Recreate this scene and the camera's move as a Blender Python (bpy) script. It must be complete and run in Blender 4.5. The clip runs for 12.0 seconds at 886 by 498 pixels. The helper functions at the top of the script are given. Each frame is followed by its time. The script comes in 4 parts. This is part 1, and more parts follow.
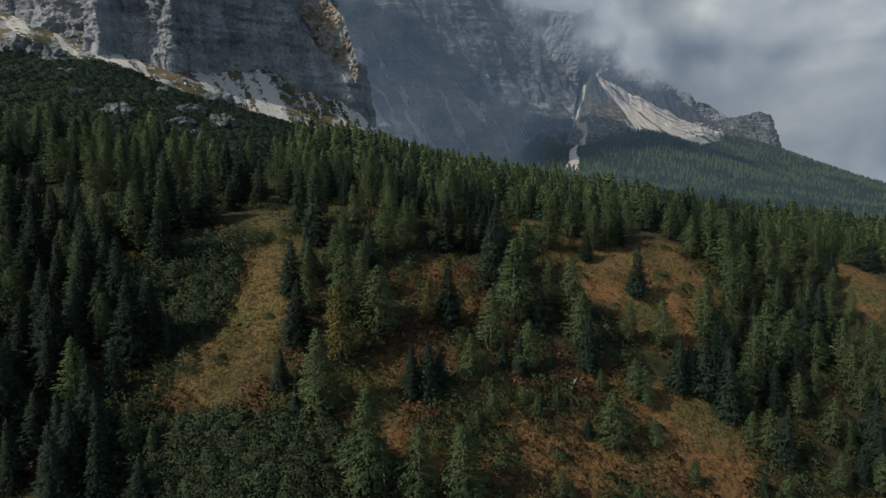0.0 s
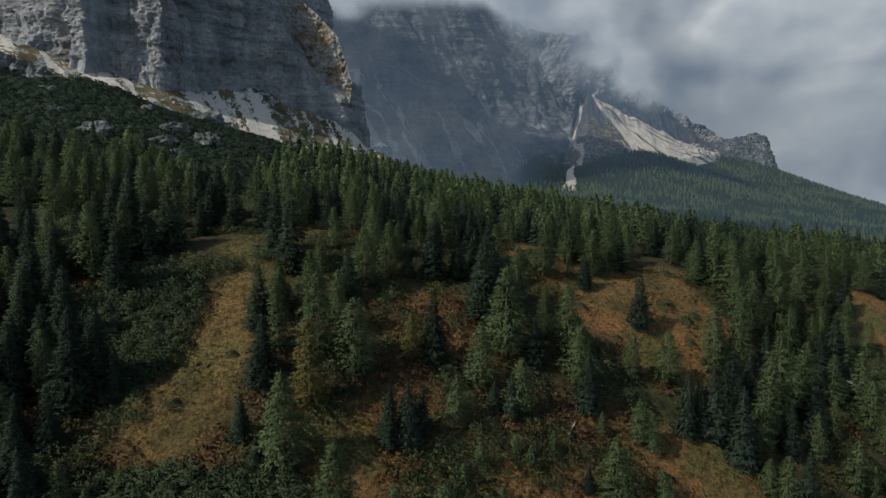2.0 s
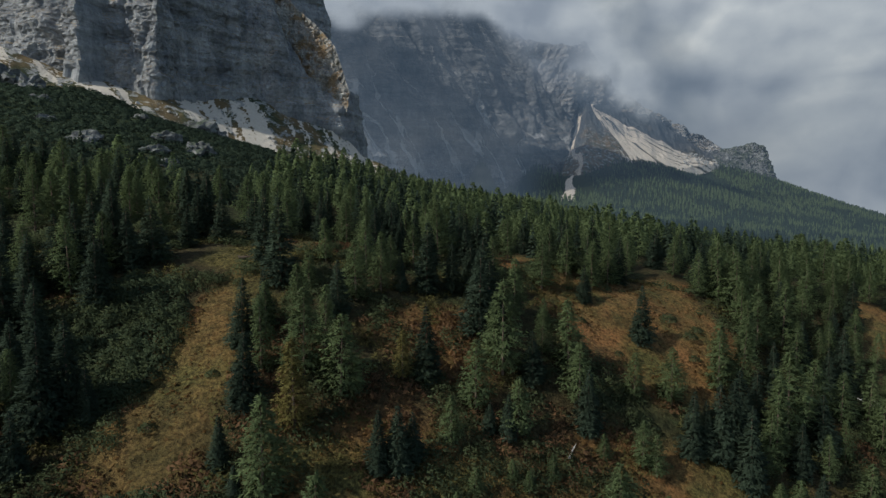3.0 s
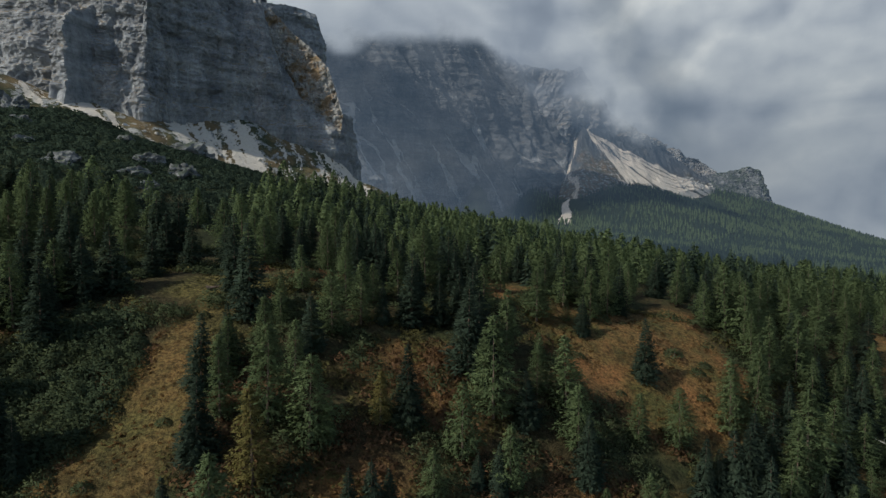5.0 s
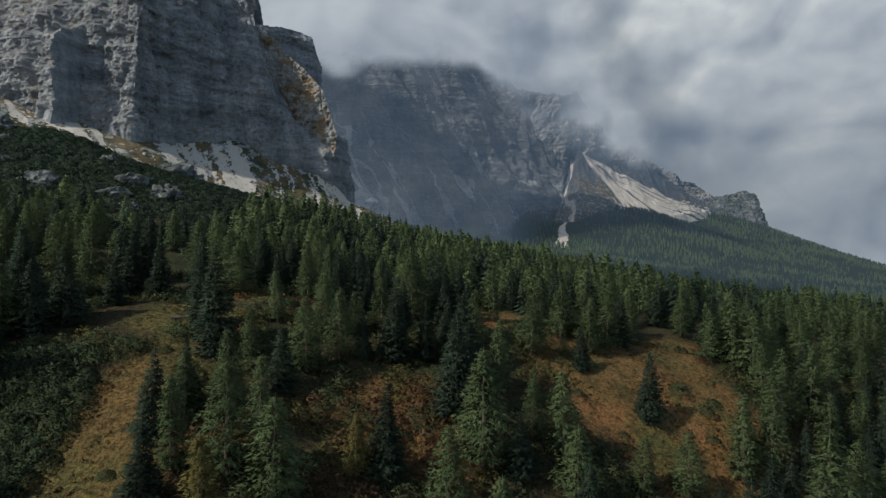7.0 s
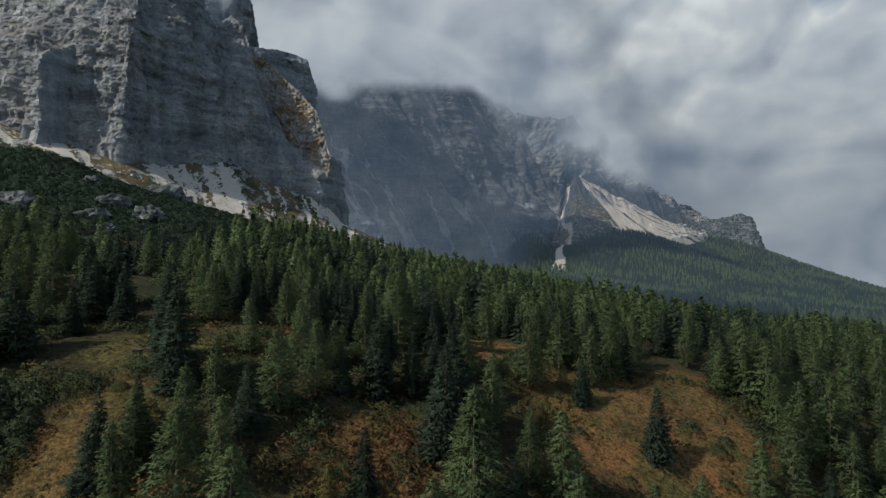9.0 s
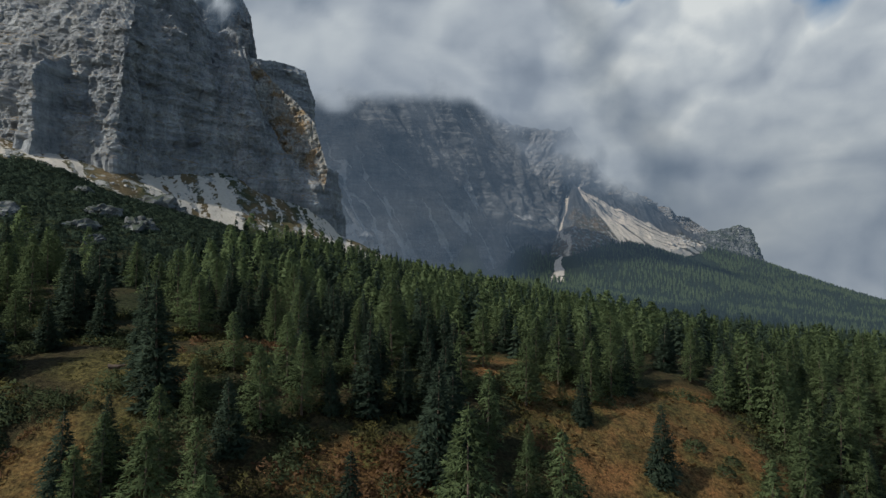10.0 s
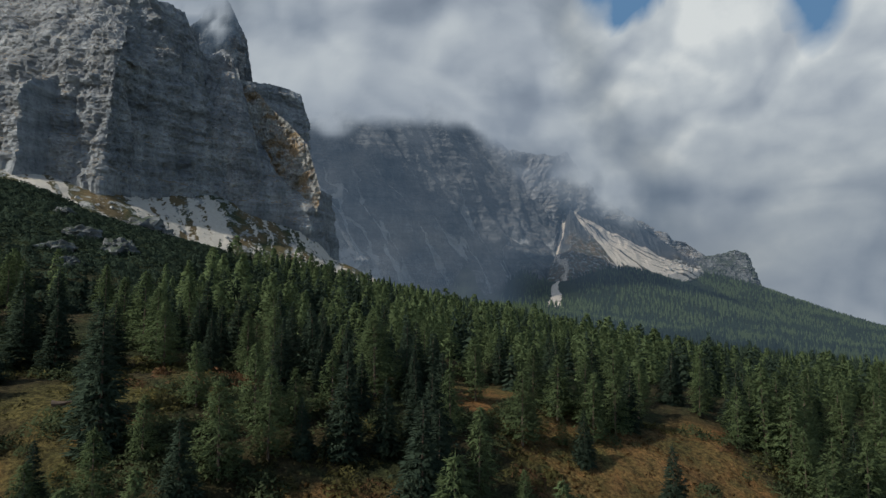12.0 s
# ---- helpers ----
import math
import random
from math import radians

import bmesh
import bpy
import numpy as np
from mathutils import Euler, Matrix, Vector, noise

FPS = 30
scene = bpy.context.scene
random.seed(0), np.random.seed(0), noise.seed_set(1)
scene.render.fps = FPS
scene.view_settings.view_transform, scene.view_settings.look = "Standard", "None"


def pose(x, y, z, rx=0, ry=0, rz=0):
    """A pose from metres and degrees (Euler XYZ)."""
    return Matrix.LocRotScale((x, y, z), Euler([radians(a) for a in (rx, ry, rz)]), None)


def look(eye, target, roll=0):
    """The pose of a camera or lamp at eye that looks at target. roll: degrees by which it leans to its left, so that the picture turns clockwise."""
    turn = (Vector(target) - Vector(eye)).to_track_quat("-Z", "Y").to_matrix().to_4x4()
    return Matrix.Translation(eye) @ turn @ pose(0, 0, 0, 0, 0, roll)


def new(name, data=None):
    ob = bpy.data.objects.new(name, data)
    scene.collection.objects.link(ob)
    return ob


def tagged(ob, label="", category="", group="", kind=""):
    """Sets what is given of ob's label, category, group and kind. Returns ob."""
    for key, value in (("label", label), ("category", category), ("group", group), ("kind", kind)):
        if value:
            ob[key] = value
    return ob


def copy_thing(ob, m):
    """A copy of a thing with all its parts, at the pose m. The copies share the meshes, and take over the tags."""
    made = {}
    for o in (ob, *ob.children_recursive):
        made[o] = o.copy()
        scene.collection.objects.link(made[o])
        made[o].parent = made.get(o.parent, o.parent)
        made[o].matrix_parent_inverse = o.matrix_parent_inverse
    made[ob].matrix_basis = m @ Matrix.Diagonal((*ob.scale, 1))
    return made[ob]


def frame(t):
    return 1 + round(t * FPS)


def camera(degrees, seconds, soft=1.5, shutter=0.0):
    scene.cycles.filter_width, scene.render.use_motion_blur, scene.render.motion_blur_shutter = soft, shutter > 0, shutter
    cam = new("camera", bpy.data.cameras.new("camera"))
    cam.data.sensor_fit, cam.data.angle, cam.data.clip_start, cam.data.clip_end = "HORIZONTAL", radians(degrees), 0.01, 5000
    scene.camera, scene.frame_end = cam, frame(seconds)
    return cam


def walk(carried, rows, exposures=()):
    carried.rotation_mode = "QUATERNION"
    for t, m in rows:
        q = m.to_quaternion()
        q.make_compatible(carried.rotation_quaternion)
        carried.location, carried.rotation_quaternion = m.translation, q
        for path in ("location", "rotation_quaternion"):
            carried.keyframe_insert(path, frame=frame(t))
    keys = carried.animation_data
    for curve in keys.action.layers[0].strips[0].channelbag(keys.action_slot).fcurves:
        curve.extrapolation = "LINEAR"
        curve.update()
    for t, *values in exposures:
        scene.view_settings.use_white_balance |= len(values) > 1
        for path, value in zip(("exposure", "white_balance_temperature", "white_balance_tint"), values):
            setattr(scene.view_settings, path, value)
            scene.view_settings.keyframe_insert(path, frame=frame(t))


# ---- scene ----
cam = camera(73.3, 12.0, soft=1.4)
PATH = [
    (0, (-4.288, -21.398, 59.67), (-4.31, -19.42, 59.377), -0.1),
    (0.5, (-3.813, -19.149, 59.706), (-3.833, -17.169, 59.429), -0.1),
    (1, (-3.328, -16.694, 59.752), (-3.346, -14.711, 59.491), -0.1),
    (1.5, (-2.82, -14.289, 59.781), (-2.837, -12.304, 59.537), -0.1),
    (2, (-2.403, -12.14, 59.84), (-2.417, -10.153, 59.613), -0.0),
    (2.5, (-1.964, -10.025, 59.89), (-1.976, -8.037, 59.679), 0.0),
    (3, (-1.576, -7.884, 59.926), (-1.587, -5.894, 59.731), 0.0),
    (3.2, (-1.407, -6.922, 59.922), (-1.416, -4.93, 59.735), 0.0),
    (5, (0.179, 0.608, 60.221), (0.178, 2.604, 60.103), 0.1),
    (5.5, (0.582, 2.499, 60.308), (0.583, 4.497, 60.207), 0.2),
    (6, (1.015, 4.54, 60.37), (1.018, 6.539, 60.29), 0.2),
    (6.5, (1.385, 6.392, 60.406), (1.392, 8.391, 60.344), 0.2),
    (7, (1.738, 8.289, 60.473), (1.747, 10.288, 60.431), 0.3),
    (7.2, (1.892, 8.938, 60.469), (1.903, 10.937, 60.433), 0.2),
    (9, (3.095, 15.81, 60.693), (3.113, 17.81, 60.727), 0.3),
    (9.5, (3.492, 17.776, 60.734), (3.512, 19.775, 60.788), 0.3),
    (10, (3.846, 19.577, 60.738), (3.868, 21.576, 60.811), 0.3),
    (10.5, (4.204, 21.518, 60.785), (4.228, 23.515, 60.88), 0.3),
    (11, (4.508, 23.565, 60.828), (4.535, 25.561, 60.943), 0.4),
    (11.5, (4.855, 25.406, 60.846), (4.883, 27.402, 60.98), 0.4),
    (12, (5.192, 27.364, 60.829), (5.224, 29.358, 60.984), 0.4),
]
walk(cam, [(t, look(eye, target, roll)) for t, eye, target, roll in PATH], exposures=((0, 0.0, 6270, 5), (12, 0.0, 6270, 5)))


# ---- world, sun, exposure ----
SUN_FROM = Vector((-0.63, -0.39, 0.67)).normalized()
world = bpy.data.worlds.new("sky")
scene.world = world
world.use_nodes = True
wt = world.node_tree
sky = wt.nodes.new("ShaderNodeTexSky")
sky.sky_type = "NISHITA"
sky.sun_disc = False
sky.sun_elevation = math.asin(SUN_FROM.z)
sky.sun_rotation = math.atan2(SUN_FROM.x, SUN_FROM.y)
wt.links.new(sky.outputs[0], wt.nodes["Background"].inputs[0])
wt.nodes["Background"].inputs[1].default_value = 0.148
sun_data = bpy.data.lights.new("sun", "SUN")
sun_data.energy, sun_data.angle, sun_data.color = 4.1, radians(0.6), (1.0, 0.955, 0.89)
sun = new("sun", sun_data)
sun.matrix_world = look((0, 0, 500), Vector((0, 0, 500)) - SUN_FROM)


# ---- numbers: noise and the lie of the land ----
def lattice(ix, iy, iz, seed):
    n = (ix * 374761393 + iy * 668265263 + iz * 1274126177 + seed * 974634721) & 0xFFFFFFFF
    n = ((n ^ (n >> 13)) * 1274126177) & 0xFFFFFFFF
    n = ((n ^ (n >> 16)) * 668265263) & 0xFFFFFFFF
    return ((n ^ (n >> 15)) & 0xFFFFFF) / 8388607.5 - 1.0


def value_noise(x, y, z, seed=0):
    """Smooth noise from -1 to 1 over arrays of places."""
    ix, iy, iz = (np.floor(v).astype(np.int64) for v in (x, y, z))
    fx, fy, fz = x - ix, y - iy, z - iz
    fx, fy, fz = (f * f * (3 - 2 * f) for f in (fx, fy, fz))
    total = 0.0
    for dx in (0, 1):
        for dy in (0, 1):
            for dz in (0, 1):
                w = (fx if dx else 1 - fx) * (fy if dy else 1 - fy) * (fz if dz else 1 - fz)
                total = total + w * lattice(ix + dx, iy + dy, iz + dz, seed)
    return total


def fbm(x, y, z=0.0, octaves=4, seed=0, gain=0.5):
    x, y, z = np.broadcast_arrays(np.asarray(x, float), np.asarray(y, float), np.asarray(z, float))
    total, amp = 0.0, 1.0
    for k in range(octaves):
        total = total + amp * value_noise(x * 2 ** k + 17.3 * k, y * 2 ** k - 9.1 * k, z * 2 ** k + 4.7 * k, seed + k)
        amp *= gain
    return total


def smooth(a, b, v):
    s = np.clip((v - a) / (b - a), 0, 1)
    return s * s * (3 - 2 * s)


def land(x, y):
    """The height of the ground: a long valley side, a steep brow that faces the camera, a hill far to the right."""
    x, y = np.asarray(x, float), np.asarray(y, float)
    z = 45 - 0.1 * np.clip(x, -250, 1500) + 42 / (1 + np.exp((x + 75) / 45)) * smooth(90, 260, y)
    z = z - 25 * np.exp(-((y - 470) / 170) ** 2) * smooth(50, 170, x)
    z = z + 243 * np.exp(-((x - 800) ** 2 + (y - 2300) ** 2) / 405e3)
    z = z + 90 * np.exp(-((x - 460) / 180) ** 2 / 2 - ((y - 1520) / 220) ** 2 / 2)
    z = z + 45 * np.exp(-((x - 215) / 45) ** 2 - ((y - 1420) / 60) ** 2)
    z = z + 72 * np.exp(-((x - 75) / 30) ** 2 - ((y - 1310) / 45) ** 2)
    z = z + 8 * smooth(248, 298, y) * smooth(-130, -185, x) * smooth(420, 340, y)
    edge = np.clip(104 + 0.5 * x, 93, 143)
    return z - 0.57 * 8 * np.logaddexp(0, (edge - y) / 8)


def ground_z(x, y):
    return land(x, y) + 0.7 * fbm(np.asarray(x) / 14, np.asarray(y) / 14, 0.0, 3, 5)


def blob(x, y, cx, cy, rx, ry, turn=0.0):
    """1 in the middle of an oval clearing, 0 outside it."""
    c, s = math.cos(radians(turn)), math.sin(radians(turn))
    u, v = ((x - cx) * c + (y - cy) * s) / rx, (-(x - cx) * s + (y - cy) * c) / ry
    return smooth(1.25, 0.75, np.sqrt(u * u + v * v))


def clearing(x, y):
    """How open the wood is: the meadow strip, the heath, the knoll and some gaps."""
    x, y = np.asarray(x, float), np.asarray(y, float)
    wob = 2.5 * fbm(x / 7, y / 7, 0.0, 2, 21)
    m = np.maximum(blob(x + wob, y, -35, 75, 6.5, 23, 0), blob(x + wob, y, -38, 58, 7, 7, 0))
    m = np.maximum(m, blob(x + wob, y + wob, 38, 108, 21, 16, 0))
    m = np.maximum(m, blob(x + wob, y, 36, 70, 9, 9, 0))
    m = np.maximum(m, blob(x + wob, y, 48, 124, 8, 11, -20))
    m = np.maximum(m, blob(x, y + wob, 14, 131, 7, 11, 0))
    m = np.maximum(m, blob(x + wob, y, 101, 131, 7, 13, -20))
    m = np.maximum(m, blob(x, y + wob, -36, 100, 9, 7.5, 15))
    m = np.maximum(m, 0.7 * blob(x, y + wob, -26, 114, 9, 5, 0))
    m = np.maximum(m, 0.8 * blob(x, y + wob, -4, 88, 11, 7, 10))
    m = np.maximum(m, 0.8 * blob(x, y, 71, 97, 5, 5, 0))
    m = np.maximum(m, blob(x + wob, y, 3, 83, 5, 5, 0))
    m = np.maximum(m, 0.85 * blob(x + wob, y + wob, 32, 71, 24, 13, 20))
    return np.maximum(m, blob(x, y + wob, 3, 58, 30, 14, 0))


# ---- materials ----
def material(name, rough=0.9, spec=0.2):
    m = bpy.data.materials.new(name)
    m.use_nodes = True
    nt = m.node_tree
    b = nt.nodes["Principled BSDF"]
    b.inputs["Roughness"].default_value = rough
    b.inputs["Specular IOR Level"].default_value = spec
    return m, nt, b


def node(nt, kind, **values):
    n = nt.nodes.new(kind)
    for k, v in values.items():
        n.inputs[k.replace("_", " ")].default_value = v
    return n


def noise_tex(nt, vec, scale, detail=4.0, rough=0.6):
    n = node(nt, "ShaderNodeTexNoise", Scale=scale, Detail=detail, Roughness=rough)
    if vec:
        nt.links.new(vec, n.inputs["Vector"])
    return n.outputs["Fac"]


def ramp(nt, fac, stops):
    r = nt.nodes.new("ShaderNodeValToRGB")
    e = r.color_ramp.elements
    while len(e) < len(stops):
        e.new(0.5)
    for el, (p, c) in zip(e, stops):
        el.position, el.color = p, (*c, 1)
    nt.links.new(fac, r.inputs[0])
    return r.outputs[0]


def mix(nt, fac, a, b, mode="MIX"):
    n = nt.nodes.new("ShaderNodeMix")
    n.data_type, n.blend_type = "RGBA", mode
    for sock, v in ((0, fac), (6, a), (7, b)):
        if isinstance(v, bpy.types.NodeSocket):
            nt.links.new(v, n.inputs[sock])
        elif isinstance(v, (int, float)):
            n.inputs[sock].default_value = v
        else:
            n.inputs[sock].default_value = (*v, 1)
    return n.outputs[2]


def math_node(nt, op, a, b=0.0):
    n = nt.nodes.new("ShaderNodeMath")
    n.operation = op
    for i, v in enumerate((a, b)):
        if isinstance(v, bpy.types.NodeSocket):
            nt.links.new(v, n.inputs[i])
        else:
            n.inputs[i].default_value = v
    return n.outputs[0]


def coords(nt, scale=(1, 1, 1)):
    t = nt.nodes.new("ShaderNodeTexCoord")
    mp = nt.nodes.new("ShaderNodeMapping")
    mp.inputs["Scale"].default_value = scale
    nt.links.new(t.outputs["Object"], mp.inputs["Vector"])
    return mp.outputs[0]


def attribute(nt, name):
    a = nt.nodes.new("ShaderNodeAttribute")
    a.attribute_name = name
    return a.outputs["Fac"]


def bump(nt, b, height, strength, distance):
    n = node(nt, "ShaderNodeBump", Strength=strength, Distance=distance)
    nt.links.new(height, n.inputs["Height"])
    nt.links.new(n.outputs[0], b.inputs["Normal"])


def make_ground():
    m, nt, b = material("hillside_ground", 0.95, 0.1)
    v = coords(nt)
    big, mid, fine = noise_tex(nt, v, 0.06, 4), noise_tex(nt, v, 0.35, 5, 0.65), noise_tex(nt, v, 2.2, 5, 0.7)
    grass = ramp(nt, mid, [(0.30, (0.095, 0.060, 0.025)), (0.46, (0.175, 0.095, 0.036)), (0.60, (0.220, 0.106, 0.040)), (0.75, (0.145, 0.094, 0.034))])
    olive = ramp(nt, fine, [(0.3, (0.055, 0.052, 0.019)), (0.7, (0.125, 0.106, 0.034))])
    meadow = mix(nt, ramp(nt, big, [(0.46, (0, 0, 0)), (0.63, (1, 1, 1))]), grass, olive)
    floor = ramp(nt, mid, [(0.3, (0.030, 0.026, 0.012)), (0.5, (0.056, 0.043, 0.020)), (0.7, (0.040, 0.045, 0.018))])
    # share of olive grass; it also dims the left side in place of light
    meadow = mix(nt, attribute(nt, "olive_dim"), meadow, olive)
    base = mix(nt, attribute(nt, "open"), floor, meadow)
    base = mix(nt, attribute(nt, "green"), base, ramp(nt, mid, [(0.3, (0.015, 0.022, 0.010)), (0.7, (0.040, 0.052, 0.020))]))
    clump = noise_tex(nt, v, 0.9, 6, 0.75)
    shade = mix(nt, 1.0, ramp(nt, fine, [(0.30, (0.35, 0.35, 0.35)), (0.6, (1.15, 1.15, 1.15))]), ramp(nt, clump, [(0.36, (0.40, 0.42, 0.38)), (0.5, (1, 1, 1)), (0.68, (1.35, 1.3, 1.2))]), "MULTIPLY")
    nt.links.new(mix(nt, 1.0, base, shade, "MULTIPLY"), b.inputs["Base Color"])
    bump(nt, b, math_node(nt, "ADD", fine, clump), 1.0, 0.5)
    return m


def make_rock(name, pale, dark, scale=1.0, grass=0.5, rough_height=1.8, meadow=0.0, chute=None, turf_dark=(0.10, 0.075, 0.030), turf_pale=(0.20, 0.125, 0.045)):
    """Grey layered limestone with vertical stains and grass on its ledges."""
    m, nt, b = material(name, 0.92, 0.15)
    v, layers, stains = coords(nt, (scale,) * 3), coords(nt, (0.25 * scale, 0.25 * scale, 2.2 * scale)), coords(nt, (1.1 * scale, 1.1 * scale, 0.10 * scale))
    crag, strata, streak, fine = noise_tex(nt, v, 0.05, 6, 0.65), noise_tex(nt, layers, 0.10, 5, 0.6), noise_tex(nt, stains, 0.12, 4, 0.6), noise_tex(nt, v, 0.45, 5, 0.7)
    base = ramp(nt, crag, [(0.3, dark), (0.5, tuple((p + d) / 2 for p, d in zip(pale, dark))), (0.68, pale)])
    base = mix(nt, 0.6, base, ramp(nt, fine, [(0.34, (0.5, 0.5, 0.51)), (0.52, (1, 1, 1)), (0.7, (1.25, 1.24, 1.2))]), "MULTIPLY")
    base = mix(nt, 0.65, base, ramp(nt, strata, [(0.35, (0.45, 0.45, 0.46)), (0.55, (1, 1, 1)), (0.68, (1.15, 1.13, 1.1))]), "MULTIPLY")
    base = mix(nt, 0.5, base, ramp(nt, streak, [(0.38, (0.42, 0.43, 0.45)), (0.58, (1, 1, 1))]), "MULTIPLY")
    geo = nt.nodes.new("ShaderNodeNewGeometry")
    sep = nt.nodes.new("ShaderNodeSeparateXYZ")
    nt.links.new(geo.outputs["Normal"], sep.inputs[0])
    ledge = math_node(nt, "ADD", sep.outputs[2], math_node(nt, "MULTIPLY", math_node(nt, "SUBTRACT", fine, 0.5), 0.9))
    turf = ramp(nt, crag, [(0.35, turf_dark), (0.65, turf_pale)])
    base = mix(nt, math_node(nt, "MULTIPLY", ramp(nt, ledge, [(0.60, (0, 0, 0)), (0.80, (1, 1, 1))]), grass), base, turf)
    if meadow:
        base = mix(nt, math_node(nt, "MULTIPLY", ramp(nt, noise_tex(nt, v, 0.045, 5, 0.7), [(0.47, (0, 0, 0)), (0.56, (1, 1, 1))]), meadow), base, turf)
    if chute:
        fill_share = math_node(nt, "ADD", attribute(nt, "gully"), math_node(nt, "MULTIPLY", math_node(nt, "SUBTRACT", fine, 0.5), 0.9))
        base = mix(nt, ramp(nt, fill_share, [(0.50, (0, 0, 0)), (0.85, (1, 1, 1))]), base, chute)
    nt.links.new(base, b.inputs["Base Color"])
    h = math_node(nt, "ADD", math_node(nt, "MULTIPLY", strata, 1.4), math_node(nt, "ADD", math_node(nt, "MULTIPLY", fine, 0.6), crag))
    bump(nt, b, h, 0.9, rough_height)
    return m


def make_scree(name, pale, turf, scrub, crags=(0.11, 0.112, 0.115)):
    """Pale rubble that runs down in streaks between turf and scrub, by the share that the mesh carries."""
    m, nt, b = material(name, 0.95, 0.1)
    v = coords(nt)
    fine, mid = noise_tex(nt, v, 0.5, 5, 0.7), noise_tex(nt, v, 0.06, 4, 0.6)
    rubble = mix(nt, fine, tuple(0.6 * c for c in pale), pale)
    cover = mix(nt, ramp(nt, mid, [(0.42, (0, 0, 0)), (0.58, (1, 1, 1))]), turf, scrub)
    cover = mix(nt, 0.75, cover, ramp(nt, fine, [(0.3, (0.4, 0.4, 0.4)), (0.7, (1, 1, 1))]), "MULTIPLY")
    stones = noise_tex(nt, v, 0.12, 5, 0.7)
    cover = mix(nt, ramp(nt, stones, [(0.52, (0, 0, 0)), (0.60, (1, 1, 1))]), cover, (0.25, 0.24, 0.22))
    cover = mix(nt, attribute(nt, "stony"), cover, crags)
    ragged = noise_tex(nt, v, 0.30, 8, 0.75)
    bare = math_node(nt, "ADD", attribute(nt, "rubble"), math_node(nt, "MULTIPLY", math_node(nt, "SUBTRACT", ragged, 0.5), 1.8))
    nt.links.new(mix(nt, ramp(nt, bare, [(0.34, (0, 0, 0)), (0.70, (1, 1, 1))]), cover, rubble), b.inputs["Base Color"])
    bump(nt, b, fine, 0.8, 1.2)
    return m


def make_leaf(name, dark, light, tint_range=0.35, through_share=0.42):
    """Needles or leaves: colour varies from tree to tree and from tuft to tuft; some light comes through."""
    m, nt, b = material(name, 0.85, 0.05)
    info = nt.nodes.new("ShaderNodeObjectInfo")
    geo = nt.nodes.new("ShaderNodeNewGeometry")
    v = coords(nt)
    tuft = math_node(nt, "ADD", math_node(nt, "MULTIPLY", geo.outputs["Random Per Island"], 0.4), math_node(nt, "MULTIPLY", noise_tex(nt, v, 0.5, 3), 0.6))
    col = mix(nt, tuft, dark, light)
    stand = ramp(nt, noise_tex(nt, geo.outputs["Position"], 0.13, 2, 0.6), [(0.36, (0, 0, 0)), (0.64, (1, 1, 1))])
    mood = math_node(nt, "MULTIPLY", math_node(nt, "ADD", info.outputs["Random"], stand), tint_range)
    col = mix(nt, mood, col, tuple(c * 0.55 for c in dark))
    nt.links.new(col, b.inputs["Base Color"])
    tr = nt.nodes.new("ShaderNodeBsdfTranslucent")
    nt.links.new(col, tr.inputs[0])
    ms = nt.nodes.new("ShaderNodeMixShader")
    ms.inputs[0].default_value = through_share
    nt.links.new(b.outputs[0], ms.inputs[1])
    nt.links.new(tr.outputs[0], ms.inputs[2])
    nt.links.new(ms.outputs[0], nt.nodes["Material Output"].inputs[0])
    return m


def make_bark(name="conifer_bark", dark=(0.05, 0.036, 0.026), light=(0.17, 0.125, 0.095)):
    m, nt, b = material(name, 0.95, 0.1)
    n = noise_tex(nt, coords(nt, (3, 3, 0.6)), 2.0, 4)
    nt.links.new(ramp(nt, n, [(0.3, dark), (0.7, light)]), b.inputs["Base Color"])
    bump(nt, b, n, 0.6, 0.05)
    return m


# cloud colours from shaded to sunlit, painted into the glow
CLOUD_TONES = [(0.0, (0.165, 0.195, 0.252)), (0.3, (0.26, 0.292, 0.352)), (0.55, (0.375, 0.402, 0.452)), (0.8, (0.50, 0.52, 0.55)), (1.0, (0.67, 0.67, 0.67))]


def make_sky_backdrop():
    """Heaped bright cloud with blue gaps, far behind everything; its light and shade are painted."""
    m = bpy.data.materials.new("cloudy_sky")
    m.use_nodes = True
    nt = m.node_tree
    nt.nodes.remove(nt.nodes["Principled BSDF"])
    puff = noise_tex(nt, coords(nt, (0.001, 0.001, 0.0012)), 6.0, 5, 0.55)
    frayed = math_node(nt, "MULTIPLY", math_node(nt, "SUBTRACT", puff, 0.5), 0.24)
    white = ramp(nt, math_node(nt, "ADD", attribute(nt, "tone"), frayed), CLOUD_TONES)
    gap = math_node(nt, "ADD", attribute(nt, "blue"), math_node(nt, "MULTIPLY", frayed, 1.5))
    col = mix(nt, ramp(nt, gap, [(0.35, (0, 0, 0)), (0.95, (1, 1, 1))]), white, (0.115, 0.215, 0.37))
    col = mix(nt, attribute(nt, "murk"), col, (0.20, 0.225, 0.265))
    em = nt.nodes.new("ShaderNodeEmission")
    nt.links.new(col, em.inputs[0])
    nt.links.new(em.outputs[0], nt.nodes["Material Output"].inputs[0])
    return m


